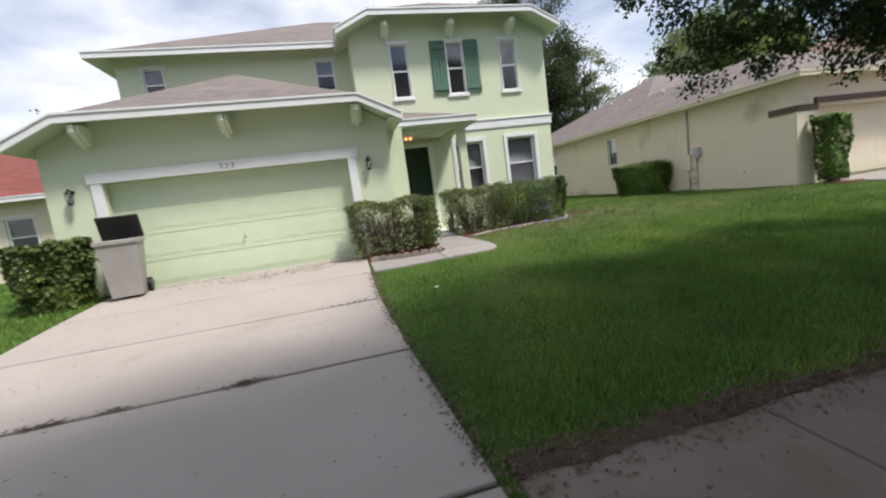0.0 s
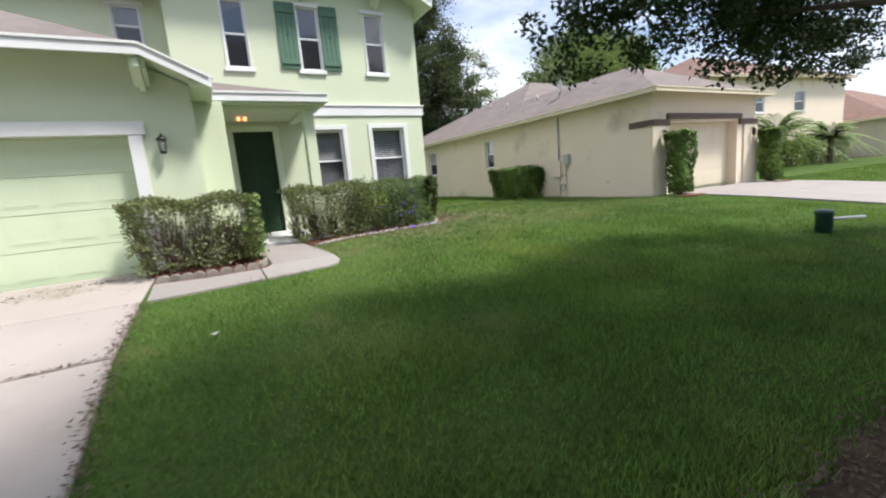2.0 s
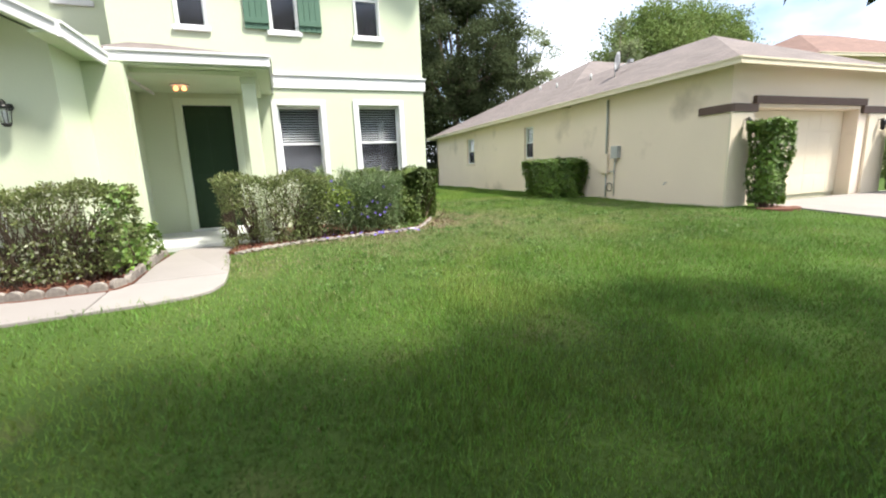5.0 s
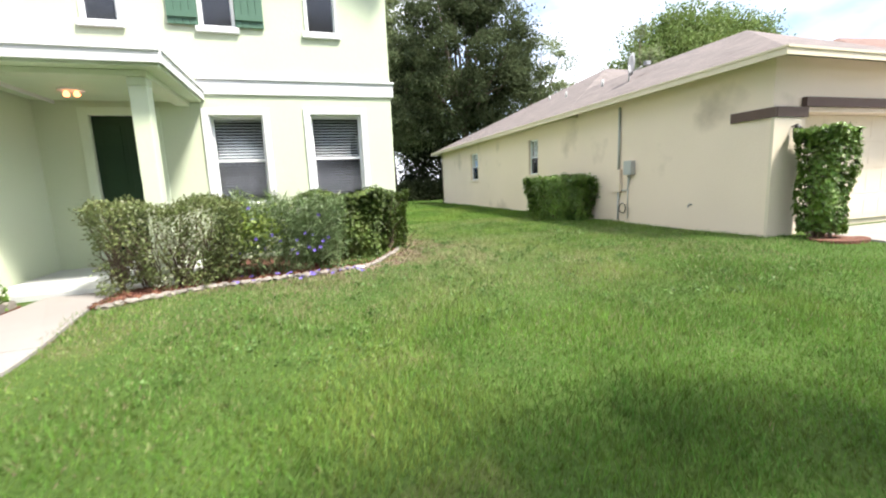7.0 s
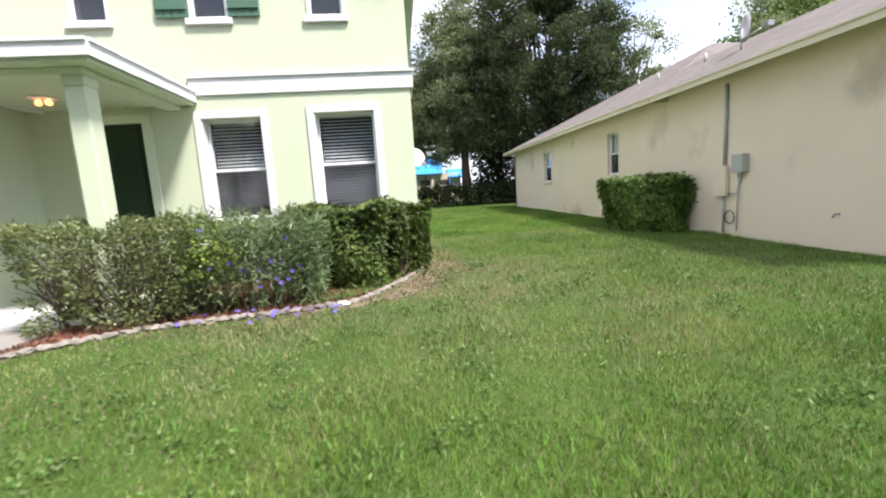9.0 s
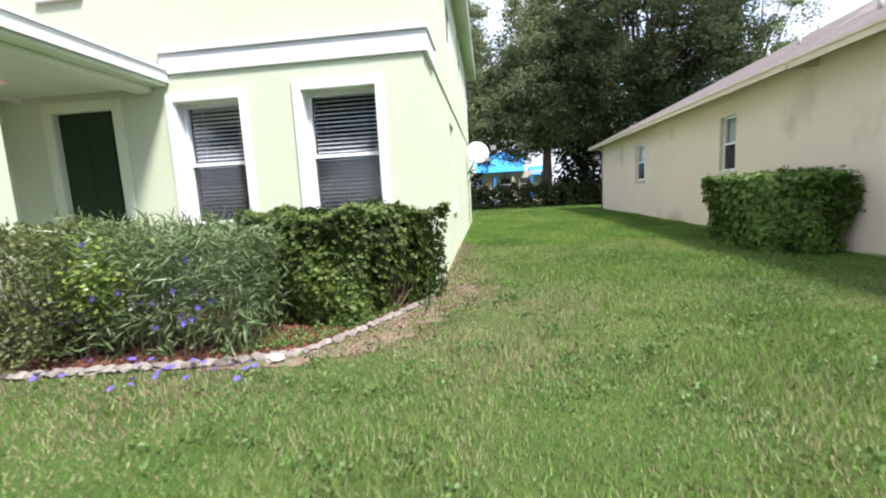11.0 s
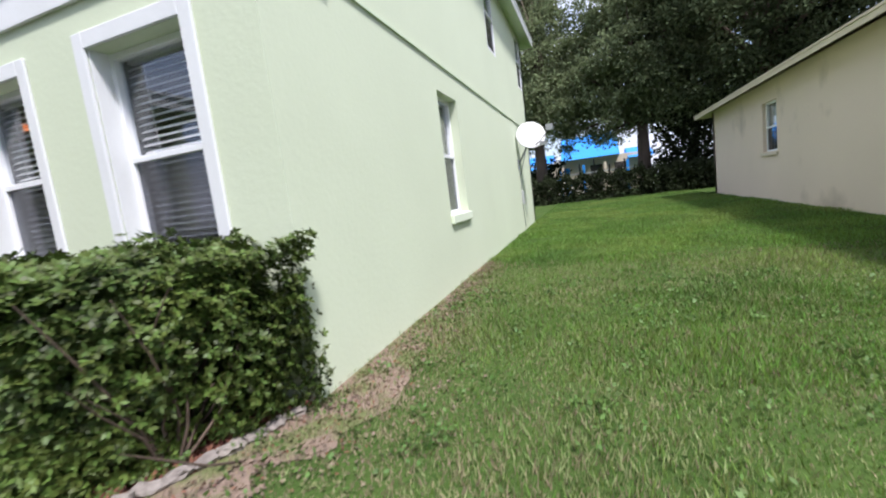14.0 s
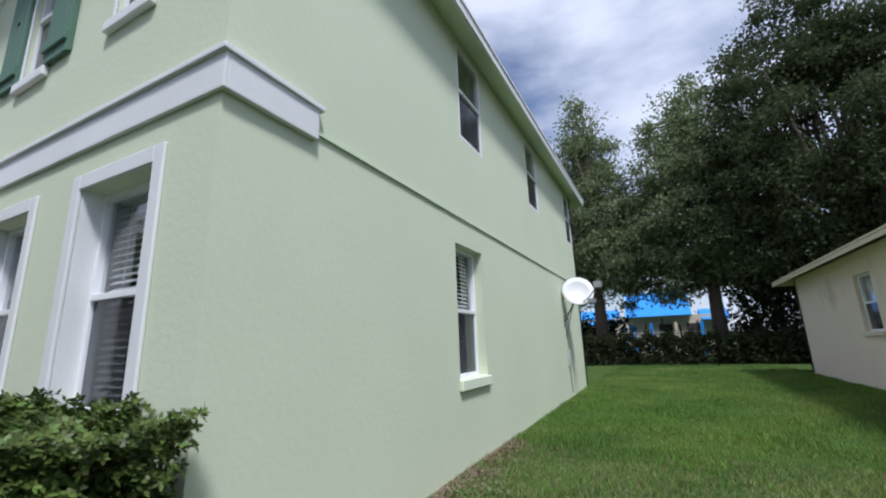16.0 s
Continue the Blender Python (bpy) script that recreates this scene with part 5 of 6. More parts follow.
for x, s in ((13.62, 0), (18.85, 3)):
    hedge("column_shrub", "tall narrow clipped shrub beside the tan garage", (x, 9.42, 0.46), (-0.34, 0.34, -0.32, 0.32, 0.12, 1.78),
          [(4600, 0.058, 0.034, LEAF_HEDGE, -0.34, 0.34, 0.85)], 67 + s, twigs=30, taper=0.28, noise_amp=0.035, group="column shrubs at the tan garage", category="shrub")
hedge("driveway_shrub", "round dark green shrub beside the driveway and the bin", (-4.45, 9.25, 0.45), (-0.44, 0.48, -0.5, 0.36, 0.05, 1.05),
      [(5200, 0.055, 0.034, LEAF_HEDGE_DARK, -0.44, 0.48, 0.8)], 69, twigs=30, category="shrub")
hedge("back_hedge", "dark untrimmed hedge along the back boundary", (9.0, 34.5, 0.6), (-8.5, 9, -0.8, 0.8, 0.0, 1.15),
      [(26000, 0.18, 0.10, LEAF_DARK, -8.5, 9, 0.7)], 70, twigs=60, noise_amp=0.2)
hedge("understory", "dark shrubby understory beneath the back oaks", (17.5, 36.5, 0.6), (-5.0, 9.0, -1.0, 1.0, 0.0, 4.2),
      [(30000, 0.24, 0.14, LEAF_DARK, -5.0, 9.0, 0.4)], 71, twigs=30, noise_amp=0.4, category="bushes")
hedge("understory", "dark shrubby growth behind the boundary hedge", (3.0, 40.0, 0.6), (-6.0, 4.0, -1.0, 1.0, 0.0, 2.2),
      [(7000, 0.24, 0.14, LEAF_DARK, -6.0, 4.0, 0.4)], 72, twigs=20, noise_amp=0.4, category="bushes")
# palms and bushes beyond the tan house
rng = np.random.default_rng(80)
for (x, y, h) in ((29.8, 14.0, 4.6), (36.8, 14.0, 3.8)):
    pt = thing("palm", "bushy green palm beyond the tan house", "palm", (x, y, 0.45), "palms beyond the tan house")
    vs = []
    for k in range(80):
        a = rng.uniform(0, 2 * math.pi)
        el = rng.uniform(0.0, 1.35)
        L = h * rng.uniform(0.5, 0.72)
        for s in np.linspace(0.1, 1, 26):
            r = L * s
            z = h * 0.42 + math.sin(el) * r - 0.55 * r * r / L
            c = np.array([math.cos(a) * math.cos(el) * r, math.sin(a) * math.cos(el) * r, z])
            t = np.array([-math.sin(a), math.cos(a), -0.3])
            f = np.array([math.cos(a), math.sin(a), 0.0])
            for sg in (-1, 1):
                tip = c + (t * sg * [1, 1, sg] * 0.32 + f * 0.15) * (1.1 - s * 0.6)
                vs += [c, c + f * 0.10, tip]
    mesh_arrays("fronds", np.array(vs), 3, PALM, pt)
    bm = bmesh.new()
    tube(bm, [(0, 0, -0.1), (0.05, 0, h * 0.25), (0, 0, h * 0.45)], [0.20, 0.15, 0.14], 8)
    part("trunk", bm, BARK, pt)
for x, y, s in ((34, 15.0, 1), (40.5, 15.5, 2), (32.5, 16.5, 3)):
    hedge("far_bush", "loose green bush beyond the tan house driveway", (x, y, 0.45), (-1.6, 1.6, -0.8, 0.8, 0.0, 1.5), [(4500, 0.16, 0.09, LEAF_BRIGHT if s != 2 else LEAF_FAR, -1.6, 1.6, 0.7)], 85 + s, twigs=10, category="bush", noise_amp=0.15)

# ---- beds and edging ----
bed = thing("front_bed", "red mulch bed beneath the front hedges", "flower bed", kind="structure")
EDGE = [(3.20, 9.80), (3.5, 10.02), (4.12, 10.34), (5.0, 10.49), (5.6, 10.57), (6.2, 10.77), (6.48, 11.25), (6.80, 11.90), (7.0, 12.5)]
bm = bmesh.new()
prism(bm, [(x, y, gz(y) + 0.03) for x, y in EDGE + [(3.1, 12.6)]], (0, 0, -0.06))
part("mulch", bm, MULCH, bed)
bm = bmesh.new()
prism(bm, [(x, y, gz(y) + 0.03) for x, y in [(0.80, 8.57), (1.4, 8.47), (2.12, 8.51), (2.25, 8.72), (2.27, 10.35), (1.62, 10.35), (1.62, 9.58), (0.80, 9.58)]], (0, 0, -0.06))
part("mulch", bm, MULCH, bed)
rng = np.random.default_rng(90)
n = 5000
t = rng.random(n)
cx = rng.uniform(3.1, 7.0, n)
cy = np.interp(cx, [p[0] for p in EDGE], [p[1] for p in EDGE]) + 0.04 + rng.random(n) ** 2 * 0.9
cc = np.stack([cx, cy, np.full(n, gH + 0.045)], 1)
c2 = np.stack([rng.uniform(0.8, 2.1, 1200), rng.uniform(8.7, 9.5, 1200), np.full(1200, gH + 0.03)], 1)
chips = mesh_arrays("mulch_chips", leaf_quads(rng, np.concatenate([cc, c2]), 0.045, 0.016, up=0.0) * [1, 1, 1], 4, CHIP)
gc = np.stack([rng.uniform(5.5, 6.75, 1300), rng.random(1300), gH + 0.04 + 0.05 * rng.random(1300)], 1)
gc[:, 1] = np.interp(gc[:, 0], [p[0] for p in EDGE], [p[1] for p in EDGE]) + 0.10 + gc[:, 1] ** 1.3 * 0.5
cover = mesh_arrays("groundcover", leaf_quads(rng, gc, 0.035, 0.022, up=0.5), 4, WEED)
tagged(cover, "low green weedy groundcover in the mulch bed", "groundcover", kind="stuff")
tagged(chips, "loose red-brown wood chips on the beds", "mulch", kind="stuff")


def stone_mesh(k, L, W, H, scallop=False):
    r = np.random.default_rng(100 + k)
    bm = bmesh.new()
    if scallop:
        prof = [(-L / 2, 0)] + [(L / 2 * -math.cos(a), H * 0.55 + H * 0.45 * math.sin(a)) for a in np.linspace(0, math.pi, 7)] + [(L / 2, 0)]
        prism(bm, [(x, -W / 2, z) for x, z in prof], (0, W, 0))
    else:
        bmesh.ops.create_icosphere(bm, subdivisions=2, radius=0.5)
        o = Vector(r.uniform(0, 50, 3))
        for v in bm.verts:
            v.co = v.co * (1 + 0.55 * noise.noise(v.co * 4 + o))
            v.co = Vector((v.co.x * L, v.co.y * W, max(-0.4, v.co.z) * H + H * 0.25))
    me = bpy.data.meshes.new("stone")
    bm.to_mesh(me)
    bm.free()
    me.materials.append(STONE_WHITE if k == 9 else STONE)
    return me


def along(pts, step):
    res = []
    for (a, b) in zip(pts, pts[1:]):
        a, b = Vector(a), Vector(b)
        L = (b - a).length
        n = max(1, round(L / step))
        for i in range(n):
            p = a.lerp(b, (i + 0.5) / n)
            res.append((p.x, p.y, math.degrees(math.atan2(b.y - a.y, b.x - a.x))))
    return res


rnd = random.Random(7)
ed1 = thing("stone_edging", "rough pale stone edging round the front bed", "edging")
rough = [stone_mesh(k, 0.15, 0.09, 0.07) for k in range(5)]
for x, y, a in along(EDGE, 0.125):
    ob = new("stone", rough[rnd.randrange(5)])
    ob.parent = ed1
    ob.matrix_local = pose(x, y, gz(y) + 0.01, rnd.uniform(-14, 14), rnd.uniform(-10, 10), a + rnd.uniform(-25, 25))
ob = new("stone", stone_mesh(9, 0.13, 0.10, 0.07))
ob.parent = ed1
ob.matrix_local = pose(6.05, 10.62, gz(10.6) + 0.02)
ed2 = thing("scalloped_edging", "scalloped concrete edging round the garage bed", "edging")
sc = stone_mesh(20, 0.155, 0.06, 0.12, True)
for x, y, a in along([(0.84, 8.62), (1.4, 8.53), (2.10, 8.56), (2.21, 8.75), (2.23, 10.3)], 0.16):
    ob = new("edging_stone", sc)
    ob.parent = ed2
    ob.matrix_local = pose(x, y, gz(y) + 0.0, rnd.uniform(-3, 3), 0, a)

bare = thing("bare_soil", "bare pinkish sandy soil along the bed and the house corner", "soil", kind="structure")
rng = np.random.default_rng(92)
OUTER = [(5.5, 10.46), (6.1, 10.52), (6.58, 10.72), (6.94, 11.1), (7.28, 11.8), (7.45, 12.7), (7.28, 14.0), (7.17, 15.6), (7.05, 17.4)]
INNER = [(5.5, 10.56), (6.15, 10.74), (6.3, 10.92), (6.5, 11.25), (6.82, 11.9), (7.03, 12.6), (7.03, 14.0), (7.03, 15.6), (7.03, 17.4)]
bm = bmesh.new()
prev = None
for i in range(8 * 9 + 1):
    k, u = min(i // 9, 7), i / 9 - min(i // 9, 7)
    o = [OUTER[k][c] * (1 - u) + OUTER[k + 1][c] * u for c in (0, 1)]
    n_ = [INNER[k][c] * (1 - u) + INNER[k + 1][c] * u for c in (0, 1)]
    w_ = 1 + 0.45 * noise.noise(Vector((i * 0.37, 1.7, 0))) + rng.normal() * 0.08
    o = [n_[c] + (o[c] - n_[c]) * w_ for c in (0, 1)]
    row = [bm.verts.new((q[0], q[1], gz(q[1]) + 0.008)) for q in (n_, o)]
    if prev:
        bm.faces.new((prev[0], prev[1], row[1], row[0]))
    prev = row
part("soil", bm, SAND, bare)
n = 6500
sy = rng.uniform(10.7, 17.2, n)
sx = np.interp(sy, [10.7, 11.3, 11.95, 12.8, 17.4], [6.1, 6.55, 6.9, 7.03, 7.03]) + 0.04 + np.abs(rng.normal(0, 0.33, n)) * np.interp(sy, [10, 13, 17.4], [1, 1, 0.35])
crumbs = np.stack([sx, sy, np.interp(sy, [g[0] for g in GROUND], [g[1] for g in GROUND]) + rng.uniform(0.005, 0.03, n)], 1)
crumb_ob = mesh_arrays("soil_litter", np.concatenate([leaf_quads(rng, crumbs[:3800], 0.03, 0.024, up=0.0)]), 4, SAND)
tagged(crumb_ob, "crumbs of bare sandy soil showing through the thin grass", "soil", kind="stuff")
twig_ob = mesh_arrays("soil_litter", leaf_quads(rng, crumbs[5400:], 0.03, 0.010, up=0.0), 4, CHIP)
tagged(twig_ob, "brown leaf bits along the thin grass at the house wall", "leaves", kind="stuff")

# ---- loose things ----
bn = thing("wheelie_bin", "grey wheeled bin with its dark lid open beside the garage", "bin", (-3.32, 9.05, gz(9.05) + 0.03))
bm = bmesh.new()
prism(bm, [(-0.22, -0.24, 0.06), (0.22, -0.24, 0.06), (0.22, 0.24, 0.06), (-0.22, 0.24, 0.06)], (0, 0, 0.02))
lo = [(-0.22, -0.24), (0.22, -0.24), (0.22, 0.24), (-0.22, 0.24)]
hi = [(-0.29, -0.33), (0.29, -0.33), (0.29, 0.33), (-0.29, 0.33)]
a = [bm.verts.new((x, y, 0.03)) for x, y in lo]
b = [bm.verts.new((x, y, 0.98)) for x, y in hi]
c = [bm.verts.new((x * 0.93, y * 0.93, 0.98)) for x, y in hi]
d = [bm.verts.new((x * 0.9, y * 0.9, 0.09)) for x, y in lo]
for k in range(4):
    j = (k + 1) % 4
    bm.faces.new((a[k], a[j], b[j], b[k]))
    bm.faces.new((b[k], b[j], c[j], c[k]))
    bm.faces.new((c[k], c[j], d[j], d[k]))
bm.faces.new(a[::-1])
bm.faces.new(d)
part("body", bm, BIN, bn, bevel=0.01)
bm = boxes((-0.31, 0.31, -0.35, -0.29, 0.93, 1.0), (-0.31, 0.31, 0.29, 0.35, 0.93, 1.0), (-0.31, -0.27, -0.29, 0.29, 0.93, 1.0), (0.27, 0.31, -0.29, 0.29, 0.93, 1.0), (-0.2, 0.2, -0.27, -0.24, 0.7, 0.9))
part("rim", bm, BIN, bn, bevel=0.01)
bm = bmesh.new()
prism(bm, [(-0.31, 0.33, 1.0), (0.31, 0.33, 1.0), (0.31, 0.12, 1.40), (-0.31, 0.12, 1.40)], (0, 0.05, 0.02))
lid = part("lid", bm, BIN_LID, bn, "open dark plastic lid", bevel=0.01)
for s in (-0.27, 0.27):
    bm = bmesh.new()
    tube(bm, [(s - 0.03, 0.26, 0.13), (s + 0.03, 0.26, 0.13)], 0.13, 16)
    part("wheel", bm, BLACK_METAL, bn, "black rubber wheel")
bn.matrix_world = pose(-3.32, 9.05, gz(9.05) + 0.03, rz=12)
pd = thing("utility_pedestal", "short dark green utility pedestal with a white pipe on the lawn", "utility box", (10.0, 4.85, gz(4.85)))
bm = bmesh.new()
lathe(bm, [(0.11, 0.0), (0.11, 0.29), (0.122, 0.30), (0.122, 0.34), (0.09, 0.37)], 16)
part("body", bm, PEDESTAL, pd)
bm = bmesh.new()
tube(bm, [(0.14, -0.02, 0.2), (0.75, -0.25, 0.18)], 0.025, 8)
part("pipe", bm, WHITE, pd)
mb = thing("red_mulch_ring", "ring of bright red mulch under the column shrubs", "mulch", (14.2, 9.2, gz(9.2)), kind="structure")
bm = bmesh.new()
prism(bm, [(-0.5 + 0.5 * math.cos(a), 0.35 * math.sin(a), 0.035) for a in np.linspace(0, 2 * math.pi, 20)[:-1]], (0, 0, -0.08))
part("mulch", bm, MULCH, mb)
bm = bmesh.new()
prism(bm, [(4.6 + 0.5 * math.cos(a), 0.35 * math.sin(a), 0.035) for a in np.linspace(0, 2 * math.pi, 20)[:-1]], (0, 0, -0.08))
part("mulch", bm, MULCH, mb)
# worn dirt between the sidewalk and the lawn
DIRT = mat("dark_dirt", (0.12, 0.085, 0.06), (0.05, 0.036, 0.026), scale=5, fine=50, rough=1.0, bump=0.8, bump_scale=45, bump_dist=0.02, spec=0.1)
bm = bmesh.new()
prev = None
for i in range(91):
    x = 1.0 + i * 0.1
    lo_, hi_ = 2.49 + 0.04 * noise.noise(Vector((i * 0.33, 0.5, 0))), 2.70 + 0.10 * noise.noise(Vector((i * 0.27, 7.5, 0)))
    row = [bm.verts.new((x, lo_, gz(lo_) + 0.034)), bm.verts.new((x, 2.56, gz(2.56) + 0.036)), bm.verts.new((x, hi_, gz(hi_) + 0.004))]
    if prev:
        for j in (0, 1):
            bm.faces.new((prev[j], row[j], row[j + 1], prev[j + 1]))
    prev = row
dirt = thing("dirt_edge", "worn dark dirt strip between the sidewalk and the lawn", "soil", kind="structure")
part("soil", bm, DIRT, dirt)
# leaf litter along the garage door and on the slabs
rng = np.random.default_rng(95)
n = 330
lx = rng.uniform(-3.5, 0.7, n)
ly = 9.45 - rng.random(n) ** 2 * 1.3
lz = np.array([gz(y) for y in ly]) + 0.036
l2 = np.stack([rng.uniform(-3.6, 0.7, 260), rng.uniform(2.5, 8.5, 260)], 1)
P = np.concatenate([np.stack([lx, ly, lz], 1), np.stack([l2[:, 0], l2[:, 1], np.array([gz(y) for y in l2[:, 1]]) + 0.036], 1)])
v = leaf_quads(rng, P, 0.035, 0.018, up=0.0)
v[:, 2] = np.repeat(P[:, 2], 4) + np.abs(v[:, 2] - np.repeat(P[:, 2], 4)) * 0.3
piles = []
for cx_, cy_, sx_, sy_, m_ in ((-1.2, 8.9, 0.55, 0.16, 260), (0.2, 9.2, 0.4, 0.1, 140), (-2.4, 9.35, 0.6, 0.07, 160), (-0.6, 4.42, 0.09, 0.03, 160), (-2.1, 4.42, 0.12, 0.025, 140), (-1.6, 4.42, 0.08, 0.02, 60), (0.35, 6.16, 0.2, 0.02, 70)):
    q = np.stack([rng.normal(cx_, sx_, m_), rng.normal(cy_, sy_, m_)], 1)
    piles.append(np.stack([q[:, 0], q[:, 1], np.array([gz(y) for y in q[:, 1]]) + 0.037], 1))
q = np.stack([rng.uniform(0.9, 9.0, 3600), 2.50 + rng.normal(0.06, 0.11, 3600)], 1)
q = np.concatenate([q, np.stack([rng.uniform(1.0, 9.0, 260), rng.uniform(1.2, 2.5, 260)], 1)])
yy = rng.uniform(2.6, 7.7, 1000)
q = np.concatenate([q, np.stack([np.interp(yy, [d[0] for d in DRIVE_EDGE], [d[1] for d in DRIVE_EDGE]) + rng.normal(0.01, 0.05, 1000), yy], 1)])
piles.append(np.stack([q[:, 0], q[:, 1], np.array([gz(y) for y in q[:, 1]]) + 0.037], 1))
P2 = np.concatenate(piles)
w = leaf_quads(rng, P2, 0.04, 0.02, up=0.0)
w[:, 2] = np.repeat(P2[:, 2], 4) + np.abs(w[:, 2] - np.repeat(P2[:, 2], 4)) * 0.5
v = np.concatenate([v, w])
litter = mesh_arrays("leaf_litter", v, 4, TWIG)
tagged(litter, "scattered dry brown leaves on the driveway", "leaves", kind="stuff")


# broad-leaved weeds in the thin turf
rng = np.random.default_rng(97)
n = 420
wx, wy = rng.uniform(4.2, 11.5, n), rng.uniform(7.6, 15.5, n)
k = (wy < np.interp(wx, [p[0] for p in EDGE], [p[1] for p in EDGE]) - 0.15) | (wx > 7.2)
wx, wy = wx[k], wy[k]
per_ = 22
grp = rng.normal(size=(len(wx), per_, 2)) * rng.uniform(0.03, 0.11, len(wx))[:, None, None]
W3 = np.stack([wx[:, None] + grp[..., 0], wy[:, None] + grp[..., 1], np.zeros((len(wx), per_))], 2).reshape(-1, 3)
W3[:, 2] = np.interp(W3[:, 1], [g[0] for g in GROUND], [g[1] for g in GROUND]) + rng.uniform(0.03, 0.07, len(W3))
W3 = W3[(W3[:, 1] < np.interp(W3[:, 0], [p[0] for p in EDGE], [p[1] for p in EDGE]) - 0.08) | (W3[:, 0] > 7.08)]
tagged(mesh_arrays("lawn_weeds", leaf_quads(rng, W3, 0.036, 0.022, up=0.55), 4, WEED), "low broad-leaved weeds scattered through the thin turf", "weeds", kind="stuff")
for sx_, sy_, sz_ in ((1.47, 6.10, 0.07),):
    sc_ = thing("pale_leaf", "small pale curled leaf lying on the front lawn", "leaf", (sx_, sy_, gz(sy_) + 0.055))
    bm = bmesh.new()
    prism(bm, [(-sz_ / 2, 0, 0.01), (0, -sz_ / 4, 0), (sz_ / 2, 0, 0.02), (0, sz_ / 4, 0.012)], (0, 0, 0.003))
    part("blade", bm, STONE_WHITE, sc_)

# ---- grass ----
def in_lawn(x, y):
    left_edge = np.interp(y, [-0.6, 2.5, 4.4, 6.2, 7.8, 8, 9.7], [1.0, 0.90, 0.80, 0.72, 0.74, 0.78, 0.8]) - 0.01 + 0.05 * np.sin(y * 9) * np.sin(y * 23)
    ok = (y > 2.62 + 0.05 * np.sin(x * 5.3) * np.sin(x * 2.1 + 1) + 0.04 * np.sin(x * 23)) & (x > left_edge)
    walkx = np.interp(y, [7.76, 7.8, 7.9, 8.05, 8.3, 8.72, 9.5, 10.05, 10.2], [0.8, 2.6, 2.95, 3.15, 3.25, 3.23, 3.12, 3.05, 3.05])
    ok &= (y < np.interp(x, [0.8, 1.8, 2.6], [7.76, 7.89, 7.95]) + 0.03 * np.sin(x * 13)) | (x > walkx - 0.05 + 0.03 * np.sin(y * 11))
    ex = np.array([p[0] for p in EDGE])
    ey = np.array([p[1] for p in EDGE])
    ok &= (y < np.interp(x, ex, ey) - 0.05) | (x > 7.04)
    ok &= ~((x > 13.04) & (y > 9.9)) & ~((x > 13.98) & (x < 19.3) & (y < 10))
    ok &= ~((x > 3.0) & (x < 7.04) & (y > 12.5) & (y < 24.1))
    ok &= (y < 33.8)
    return ok


def grass(name, label, n, region, hmin, hmax, wid, material, seed, weight=None):
    rng = np.random.default_rng(seed)
    x = rng.uniform(region[0], region[1], n)
    y = rng.uniform(region[2], region[3], n)
    keep = in_lawn(x, y)
    if weight is not None:
        keep &= rng.random(n) < weight(x, y)
    x, y = x[keep], y[keep]
    n = len(x)
    z = np.interp(y, [g[0] for g in GROUND], [g[1] for g in GROUND])
    a = rng.uniform(0, 2 * math.pi, n)
    h = rng.uniform(hmin, hmax, n) * (0.75 + 0.35 * np.sin(x * 2.3 + y * 1.1) * np.sin(y * 2.9 - x))
    lean = rng.uniform(0.1, 0.75, n) * h
    b = rng.uniform(0, 2 * math.pi, n)
    v = np.empty((n, 3, 3))
    base = np.stack([x, y, z - 0.004], 1)
    s = np.stack([np.cos(a), np.sin(a), np.zeros(n)], 1) * (wid * rng.uniform(0.7, 1.3, n))[:, None] / 2
    v[:, 0] = base - s
    v[:, 1] = base + s
    v[:, 2] = base + np.stack([np.cos(b) * lean, np.sin(b) * lean, h], 1)
    ob = mesh_arrays(name, v.reshape(-1, 3), 3, material)
    return tagged(ob, label, "grass", kind="stuff")


def near_path(x, y):
    px = np.interp(y, [0, 2.4, 3.7, 5, 6, 8, 10, 13], [1, 2.6, 4.3, 5.7, 6.6, 7.9, 8.7, 9.1])
    return np.clip(1.25 - np.abs(x - px) / 4.5, 0.30, 1.0)


def thin_patches(x, y):
    bx = np.interp(y, [10.4, 11.1, 12, 13, 15.6, 17.2], [5.9, 6.9, 7.25, 7.35, 7.12, 6.95])
    edge = 0.95 / (1 + np.exp((x - bx - 0.28) / 0.2)) * (y > 10.35) * (y < 17.2) + 0.5 * np.exp(-((x - 7.9) ** 2) / 0.5 - ((y - 11.6) ** 2) / 2.5) + 0.7 * np.exp(-((y - 10.25) ** 2) / 0.05) * ((x > 4) & (x < 6.6))
    f = 0.5 + 0.5 * np.sin(x * 1.7 + 1.3 * np.sin(y * 1.1)) * np.sin(y * 1.9 + x * 0.4)
    return np.clip(1.05 - 0.34 * f * (y > 8.5) - 0.75 * edge, 0.22, 1)


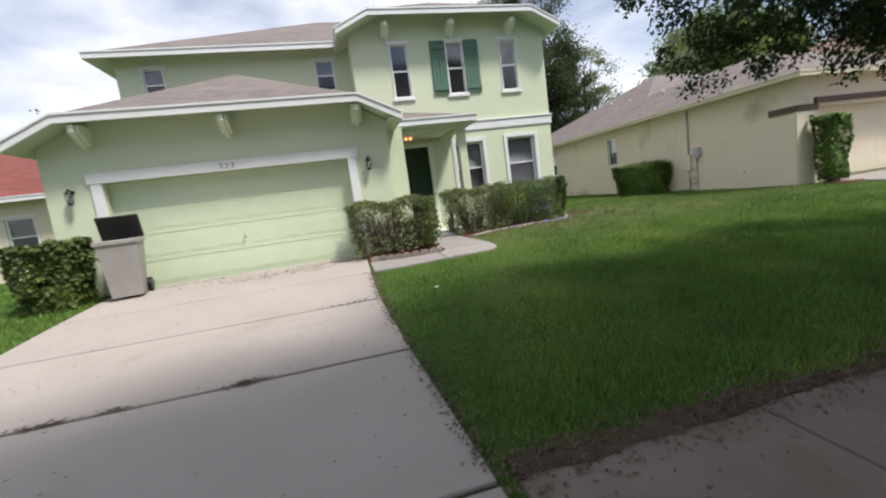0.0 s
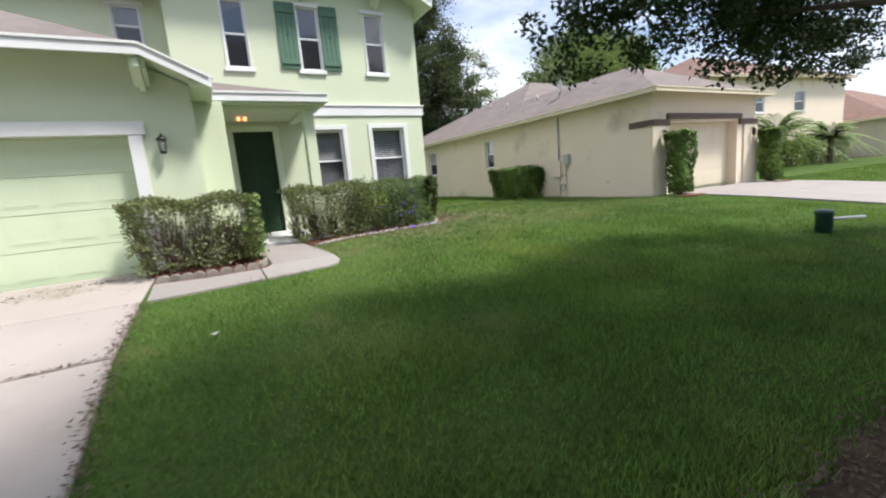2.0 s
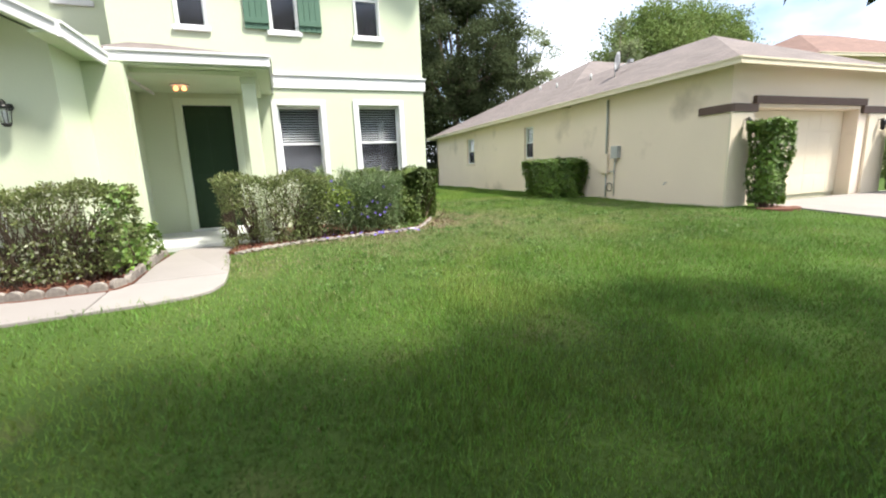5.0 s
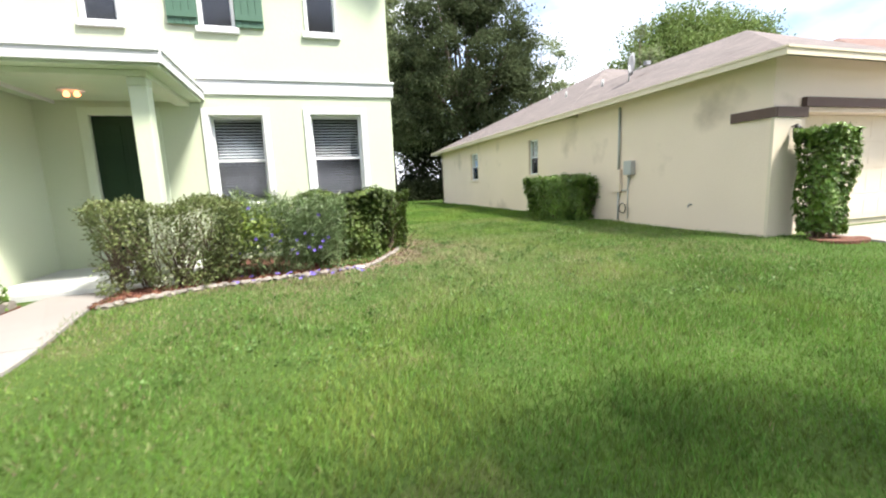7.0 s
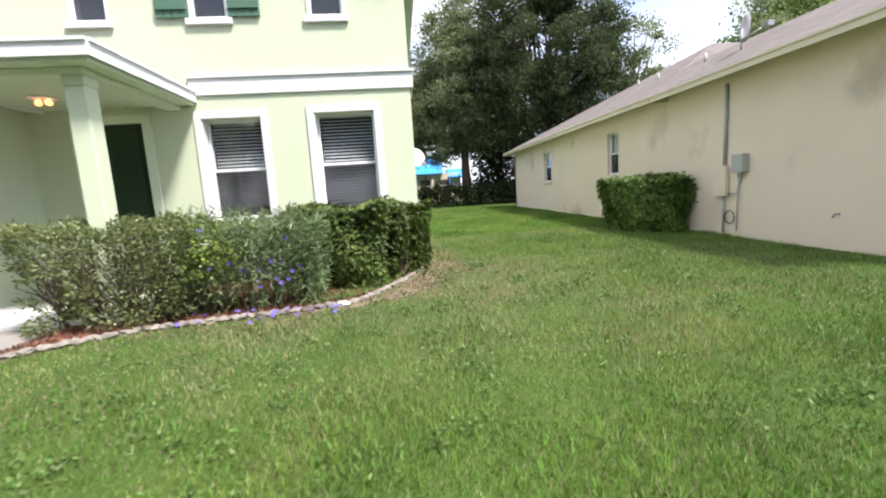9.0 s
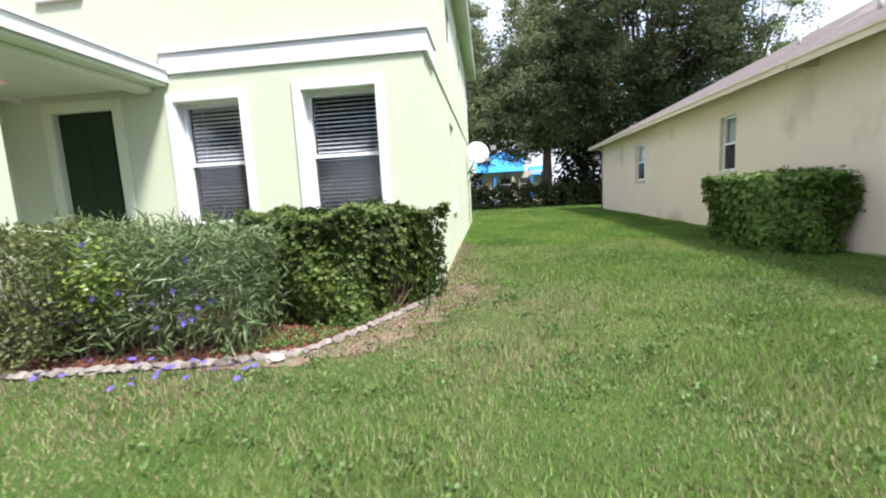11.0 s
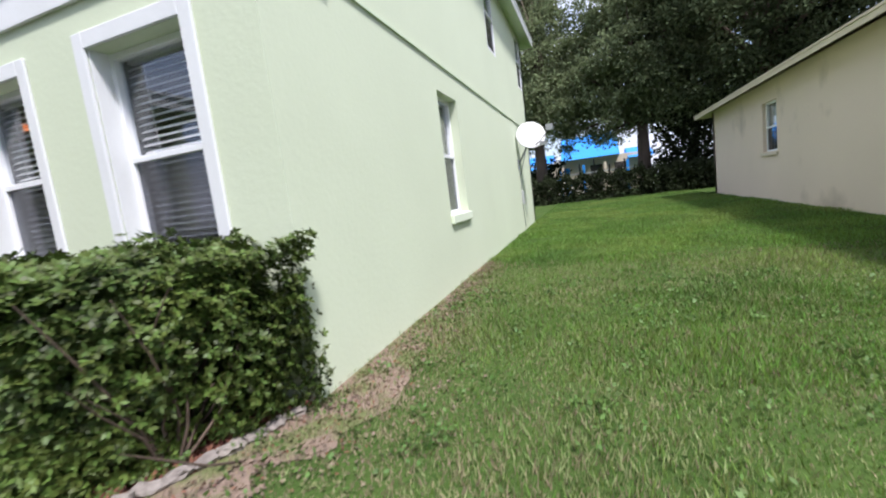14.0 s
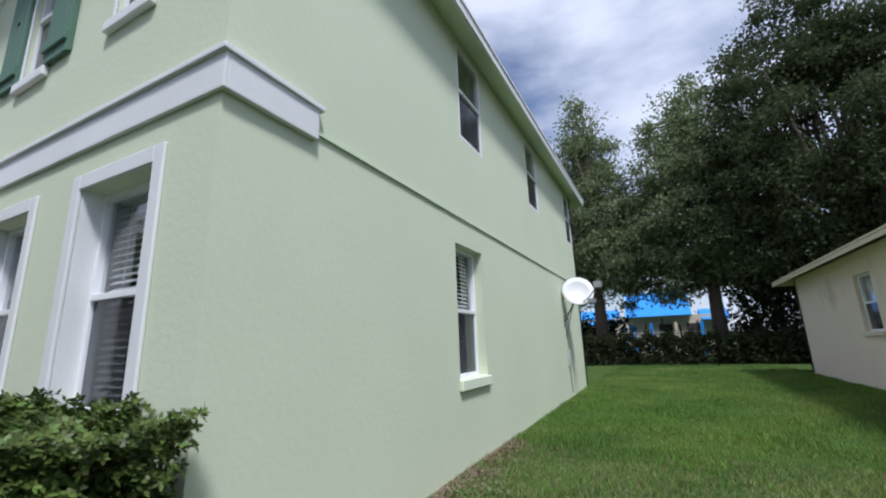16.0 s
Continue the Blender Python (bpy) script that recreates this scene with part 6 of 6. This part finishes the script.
def bedside(x, y):
    """How far the sparse pale turf by the beds has taken over from the lush front lawn."""
    return 1 / (1 + np.exp((8.3 + 0.5 * np.sin(x * 1.3) - y) / 0.7)) * (0.45 + 0.55 * np.exp(-((x - 6.8) ** 2) / 5))


grass("lawn_grass", "lush green lawn with lighter and thinner patches", 700000, (0.7, 13.9, 2.37, 15), 0.035, 0.10, 0.0085, BLADE, 200, lambda x, y: near_path(x, y) * thin_patches(x, y) * (1 - bedside(x, y)))
grass("lawn_grass", "thin pale green turf beside the flower bed", 330000, (2.8, 13.1, 7, 16.5), 0.03, 0.08, 0.0085, BLADE_PALE, 205, lambda x, y: near_path(x, y) * thin_patches(x, y) * bedside(x, y))
grass("lawn_grass", "green side lawn between the two houses", 230000, (7.0, 13.1, 13, 33.8), 0.04, 0.09, 0.012, BLADE, 201, lambda x, y: thin_patches(x, y) * np.clip(1.3 - (y - 13) / 18, 0.35, 1))
grass("lawn_grass", "green lawn beyond the tan house driveway", 60000, (19.3, 40, 2.4, 12.5), 0.05, 0.1, 0.03, BLADE, 202)
grass("dry_grass", "dry tan grass mixed into the lawn", 300000, (3.0, 12.0, 5.0, 17), 0.025, 0.065, 0.008, DRY, 203, lambda x, y: np.clip(1.2 - thin_patches(x, y), 0.10, 1) * (0.06 + 0.94 / (1 + np.exp((8.0 - y) / 0.8))))


rng = np.random.default_rng(204)
n = 60000
x = rng.uniform(-16, -3.8, n)
y = rng.uniform(2.4, 17, n)
k = ~((x > -4.55) & (y > 9.6))
x, y = x[k], y[k]
n = len(x)
z = np.interp(y, [g[0] for g in GROUND], [g[1] for g in GROUND])
a, b = rng.uniform(0, 6.28, n), rng.uniform(0, 6.28, n)
h = rng.uniform(0.05, 0.10, n)
v = np.empty((n, 3, 3))
base = np.stack([x, y, z - 0.004], 1)
s = np.stack([np.cos(a), np.sin(a), np.zeros(n)], 1) * 0.012
v[:, 0], v[:, 1] = base - s, base + s
v[:, 2] = base + np.stack([np.cos(b) * h * 0.4, np.sin(b) * h * 0.4, h], 1)
tagged(mesh_arrays("lawn_grass", v.reshape(-1, 3), 3, BLADE), "green lawn beside the driveway", "grass", kind="stuff")
